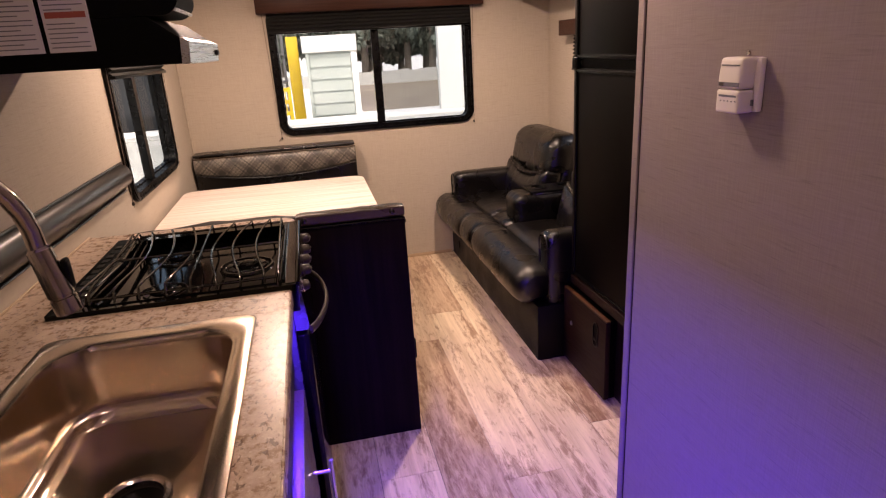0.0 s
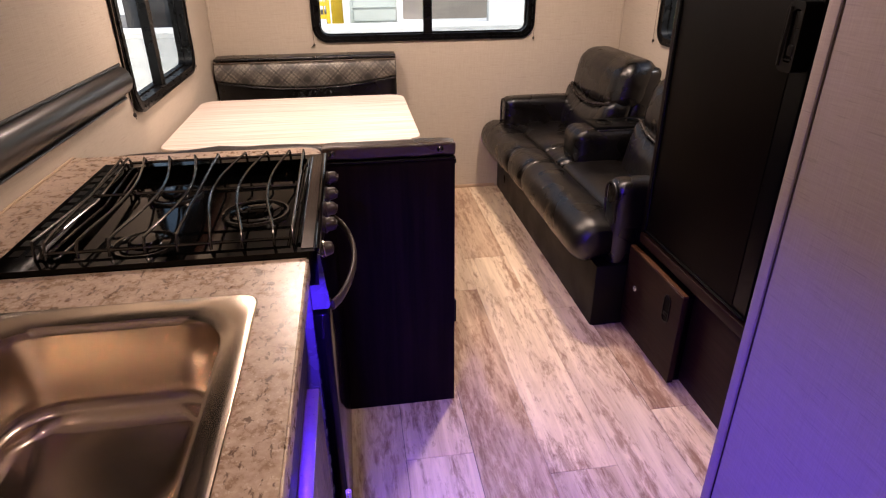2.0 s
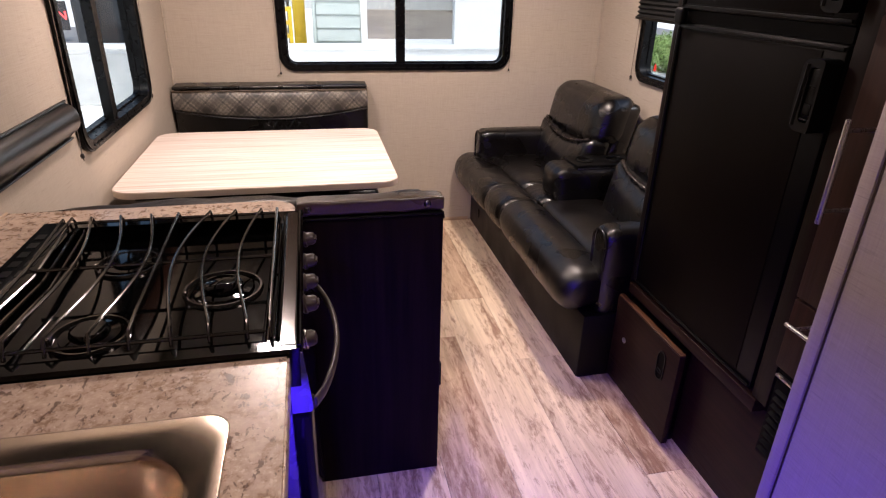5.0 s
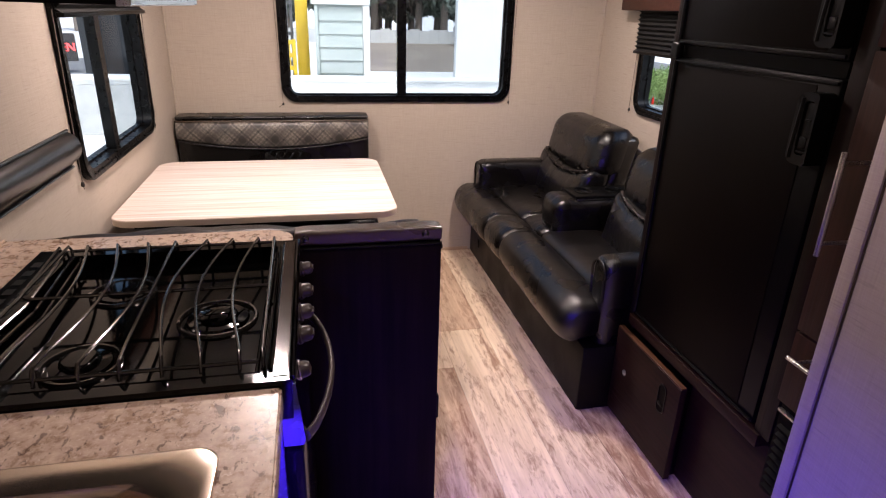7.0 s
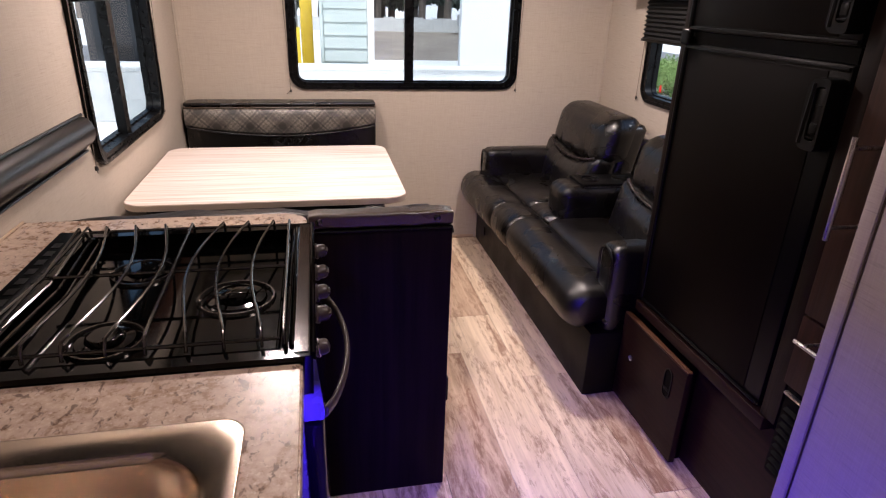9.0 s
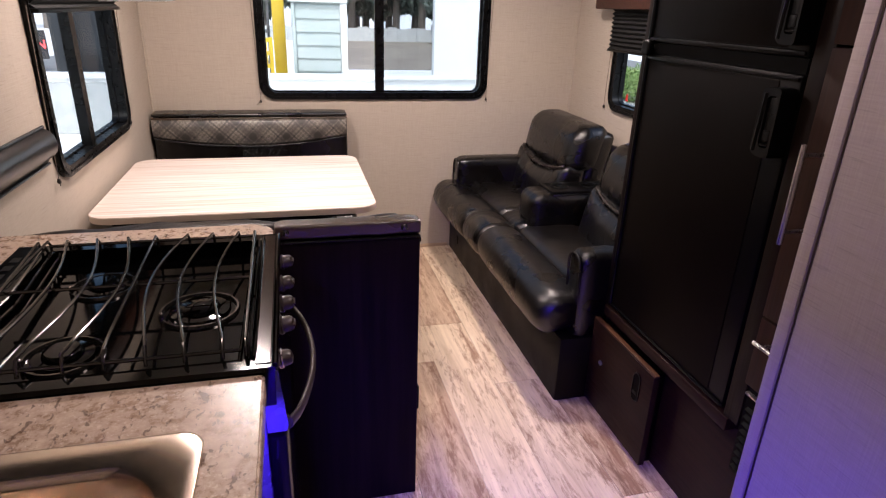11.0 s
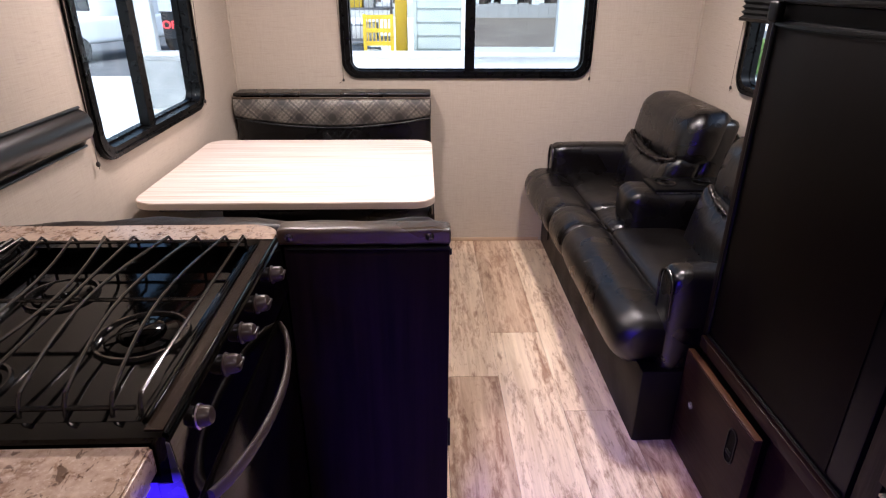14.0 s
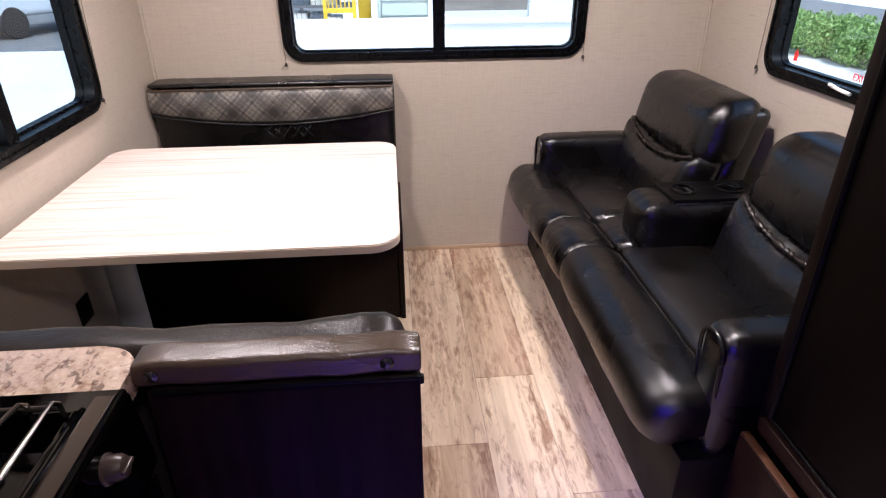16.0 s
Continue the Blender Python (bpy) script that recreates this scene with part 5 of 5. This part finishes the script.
shed = thing("siding_building", "pale sage lap-sided building corner with white trim", "building", at=(0.9, 12.6, GROUND))
part("wall", boxed(0.19, 0.98, 12.16, 14.5, GROUND, 1.46), M_SIDING, shed)
for k in range(9):
    z0 = GROUND + 0.02 + k * 0.225
    part("siding_board", loft([[(x, 12.155, z0), (x, 12.105, z0), (x, 12.13, z0 + 0.224), (x, 12.155, z0 + 0.224)] for x in (0.20, 0.97)]), M_SIDING, shed, "", 0)
part("corner_trim", boxed(0.975, 1.09, 12.08, 12.30, GROUND, 1.46, 0.006), M_WHITEPAINT, shed, "white corner board")
part("corner_trim", boxed(0.13, 0.19, 12.08, 12.30, GROUND, 1.46, 0.006), M_SIDING, shed)
part("fascia", boxed(0.08, 1.10, 12.05, 14.55, 1.465, 1.76, 0.008), M_WHITEPAINT, shed, "white flat roof fascia")

post = thing("yellow_post", "tall yellow painted steel guard post", "post", at=(-0.08, 12.7, GROUND))
part("shaft", boxed(-0.21, 0.01, 12.62, 12.80, GROUND, 1.78, 0.015), M_YELLOW, post)
part("foot_plate", boxed(-0.32, 0.06, 12.5, 12.9, GROUND + 0.0005, GROUND + 0.03), M_YELLOW, post)

rack = thing("storage_rack", "grey wire storage rack filled with boxes", "rack", at=(-1.2, 13.4, GROUND))
for x in (-2.2, -1.25, -0.3):
    part("upright", boxed(x - 0.025, x + 0.025, 13.1, 13.15, GROUND, 2.6), M_GREYPRINT, rack)
for z in (-0.2, 0.35, 0.9, 1.45, 2.0):
    part("shelf", boxed(-2.22, -0.28, 13.0, 13.7, z, z + 0.04), M_GREYPRINT, rack)
for k in range(22):
    part("mesh_wire", boxed(-2.2 + k * 0.087, -2.19 + k * 0.087, 12.99, 12.995, GROUND + 0.1, 2.5), M_GREYPRINT, rack, "", 0)
rng_b = random.Random(5)
for z in (-0.16, 0.39, 0.94, 1.49):
    x = -2.15
    while x < -0.6:
        w, h = rng_b.uniform(0.18, 0.36), rng_b.uniform(0.22, 0.44)
        solid("stock_box", boxed(x, x + w, 13.08, 13.6, z + 0.0005, z + h, 0.006), rng_b.choice([M_WHITEPAINT, M_STONE, M_YELLOW, M_CARBLUE]), "plain stacked box on the storage rack", "box", "stacked boxes")
        x += w + 0.04
crate = thing("yellow_crate", "open yellow plastic crate with slotted sides", "crate", at=(-0.62, 12.3, GROUND))
for z in (0.40, 0.62, 0.84):
    part("rail", boxed(-0.76, -0.22, 12.10, 12.16, z - 0.05, z + 0.02), M_YELLOW, crate)
for x in (-0.76, -0.28):
    part("corner_post", boxed(x, x + 0.06, 12.09, 12.17, GROUND, 0.87), M_YELLOW, crate)
for k in range(6):
    part("slat", boxed(-0.68 + k * 0.068, -0.66 + k * 0.068, 12.11, 12.15, 0.36, 0.82), M_YELLOW, crate)

shop = thing("shop_front", "dark shop window with a red open sign", "shop front", at=(-4.0, 13.2, GROUND))
part("wall", boxed(-4.05, -2.5, 13.20, 13.5, GROUND, 3.3), M_DARKGLASS, shop, "dark glass front")
part("sill", boxed(-4.05, -2.5, 13.10, 13.199, GROUND, 0.0), M_WHITEPAINT, shop)
sg = part("sign_board", boxed(-4.62, -4.10, 13.06, 13.10, 0.38, 0.86), M_DARKGLASS, shop)
letters("OPEN", 0.20, M_NEON, pose(-4.36, 13.05, 0.62, 90, 0, 0), sg, "sign_lettering", "red neon OPEN lettering", 0.01)
part("sign_post", boxed(-4.4, -4.34, 13.062, 13.1, GROUND, 0.379), M_GREYPRINT, shop)


def pickup(at, turn, paint, label):
    ob = thing("pickup_truck", label, "truck", "", at)

    def loc(bm):
        bmesh.ops.transform(bm, matrix=Matrix.Translation(at) @ pose(0, 0, 0, 0, 0, turn), verts=bm.verts)
        return bm
    part("body", loc(soft_box(-0.95, 0.95, -2.6, 2.6, 0.48, 1.12, 0.10, 10)), paint, ob)
    part("cab", loc(soft_box(-0.85, 0.85, -0.9, 1.3, 1.0, 1.82, 0.22, 10)), paint, ob)
    part("rear_window", loc(soft_box(-0.66, 0.66, -0.96, -0.7, 1.25, 1.66, 0.05, 6)), M_DARKGLASS, ob)
    part("bumper", loc(soft_box(-0.95, 0.95, -2.78, -2.55, 0.42, 0.64, 0.05, 6)), M_GREYPRINT, ob, "grey rear bumper")
    for sx in (-0.88, 0.88):
        part("tail_light", loc(boxed(sx - 0.07, sx + 0.07, -2.63, -2.57, 0.80, 1.0, 0.01)), M_RED, ob, "red tail light")
        for sy in (-1.65, 1.65):
            part("wheel", loc(lathe([(0.0, -0.11), (0.33, -0.11), (0.37, -0.06), (0.37, 0.06), (0.33, 0.11), (0, 0.11)], pose(sx * 0.97, sy, 0.37, 0, 90, 0), 24)), M_TYRE, ob, "black tyre")
    return ob


pickup((-8.6, 19.0, GROUND), -25, M_TRUCK, "white pickup truck parked on the drive")
pickup((11.0, 37.0, GROUND), 84, M_TRUCK, "white truck parked far off by the trees")


def leafy(centres, n, size, seed):
    """Many small tilted leaves round the given (x, y, z, rx, ry, rz) clumps."""
    r = random.Random(seed)
    verts, faces = [], []
    for _ in range(n):
        cx, cy, cz, rx, ry, rz = r.choice(centres)
        while True:
            u = Vector((r.uniform(-1, 1), r.uniform(-1, 1), r.uniform(-1, 1)))
            if 0.35 < u.length < 1:
                break
        p = Vector((cx + u.x * rx, cy + u.y * ry, cz + u.z * rz))
        q = Euler((r.uniform(0, 6), r.uniform(0, 6), r.uniform(0, 6))).to_matrix()
        s = size * r.uniform(0.6, 1.4)
        k = len(verts)
        verts += [p + q @ Vector(c) * s for c in ((-0.5, 0, 0), (0, -0.22, 0.06), (0.5, 0, 0), (0, 0.22, 0.06))]
        faces.append((k, k + 1, k + 2, k + 3))
    me = bpy.data.meshes.new("leaves")
    me.from_pydata([tuple(v) for v in verts], [], faces)
    return me


def bush(at, r, seed):
    rr = random.Random(seed)
    ob = thing("bush", "bright green leafy shrub of a trimmed hedge", "bush", "hedge shrubs", at)
    cl = [(at[0] + rr.uniform(-0.6, 0.6) * r, at[1] + rr.uniform(-0.6, 0.6) * r, at[2] + r * rr.uniform(0.35, 0.85), r * 0.5, r * 0.5, r * 0.42) for _ in range(9)]
    me = leafy(cl, 4200, 0.075, seed)
    me.materials.append(M_LEAF)
    crown = new("crown", me)
    crown.parent = ob
    crown.matrix_parent_inverse = Matrix.Translation(at).inverted()
    for k in range(4):
        part("stem", piped([at, (at[0] + rr.uniform(-0.3, 0.3) * r, at[1] + rr.uniform(-0.3, 0.3) * r, at[2] + 0.8 * r)], [0.025, 0.012], 6), M_BARK, ob)
    return ob


for k in range(15):
    bush((8.7 + 0.12 * math.sin(k * 2.1), 9.2 + k * 0.75, GROUND), 0.66 + 0.06 * math.sin(k * 1.7), 40 + k)


def tree(at, h, seed):
    rr = random.Random(seed)
    ob = thing("tree", "tall green tree beyond the yard, greyed as by haze", "tree", "far trees", at)
    x, y, z = at
    part("trunk", piped([(x, y, z), (x + 0.1, y, z + h * 0.4), (x - 0.05, y, z + h * 0.85)], [0.28, 0.2, 0.05], 10), M_BARK, ob)
    cl = []
    for k in range(16):
        t = k / 15
        a = rr.uniform(0, 6.28)
        d = h * 0.20 * (1.1 - t) * rr.uniform(0.4, 1.1)
        c = (x + d * math.cos(a), y + d * math.sin(a), z + h * (0.28 + 0.68 * t))
        cl.append((*c, h * 0.13 * (1.2 - t), h * 0.13 * (1.2 - t), h * 0.08))
        part("limb", piped([(x, y, z + h * (0.2 + 0.6 * t)), c], [0.07, 0.02], 6), M_BARK, ob)
    me = leafy(cl, 3600, 0.42, seed)
    me.materials.append(M_PINE)
    crown = new("crown", me)
    crown.parent = ob
    crown.matrix_parent_inverse = Matrix.Translation(at).inverted()
    return ob


for k, (tx, ty, hh) in enumerate(((2.0, 42, 10), (4.2, 43, 9), (7.0, 42, 8), (5.5, 46, 12), (8.5, 41, 8.5), (12.0, 47, 13), (-3, 48, 12), (-9, 45, 10), (16, 44, 10), (-15, 47, 11))):
    tree((tx, ty, GROUND), hh, 70 + k)
for k in range(8):
    tree((-1.5 + 2.1 * k, 44.5 + 1.3 * (k % 2), GROUND), 5.2 + 0.7 * ((k * 3) % 4), 90 + k)
# fence boards take a plain grey as painted distance haze
fence = thing("far_fence", "timber fence in the distance, greyed as by haze", "fence", at=(6, 39, GROUND))
for k in range(40):
    part("board", boxed(-6 + k * 0.6, -5.41 + k * 0.6, 39, 39.05, GROUND, GROUND + 0.8 + 0.05 * math.sin(k * 2.3)), M_STONE, fence, "", 0)

# ---- floor planks ----
PW, PL = 0.2125, 1.43
plank_meshes = {}
for i in range(-5, 7):
    x0 = 0.1575 + i * PW
    start = {0: 1.797, 1: 2.792, 2: 1.678, 3: 2.577, 4: 1.897, -1: 2.3}.get(i, 1.2 + 0.37 * ((i * 5) % 4))
    y = start - PL * 3
    while y < BACK:
        a, b = max(y, REAR), min(y + PL, BACK)
        if b - a > 0.02 and x0 + PW > LEFT and x0 < RIGHT:
            xa, xb = max(x0, LEFT), min(x0 + PW, RIGHT)
            key = (round(xb - xa, 3), round(b - a, 3))
            if key not in plank_meshes:
                plank_meshes[key] = mesh_of("plank", boxed(0.0006, key[0] - 0.0006, 0.0006, key[1] - 0.0006, -0.0035, 0.0, 0.0008, 1), M_PLANK, 0)
            p = new("plank", plank_meshes[key])
            p.parent = floor
            p.location = (xa, a, 0.0)
        y += PL
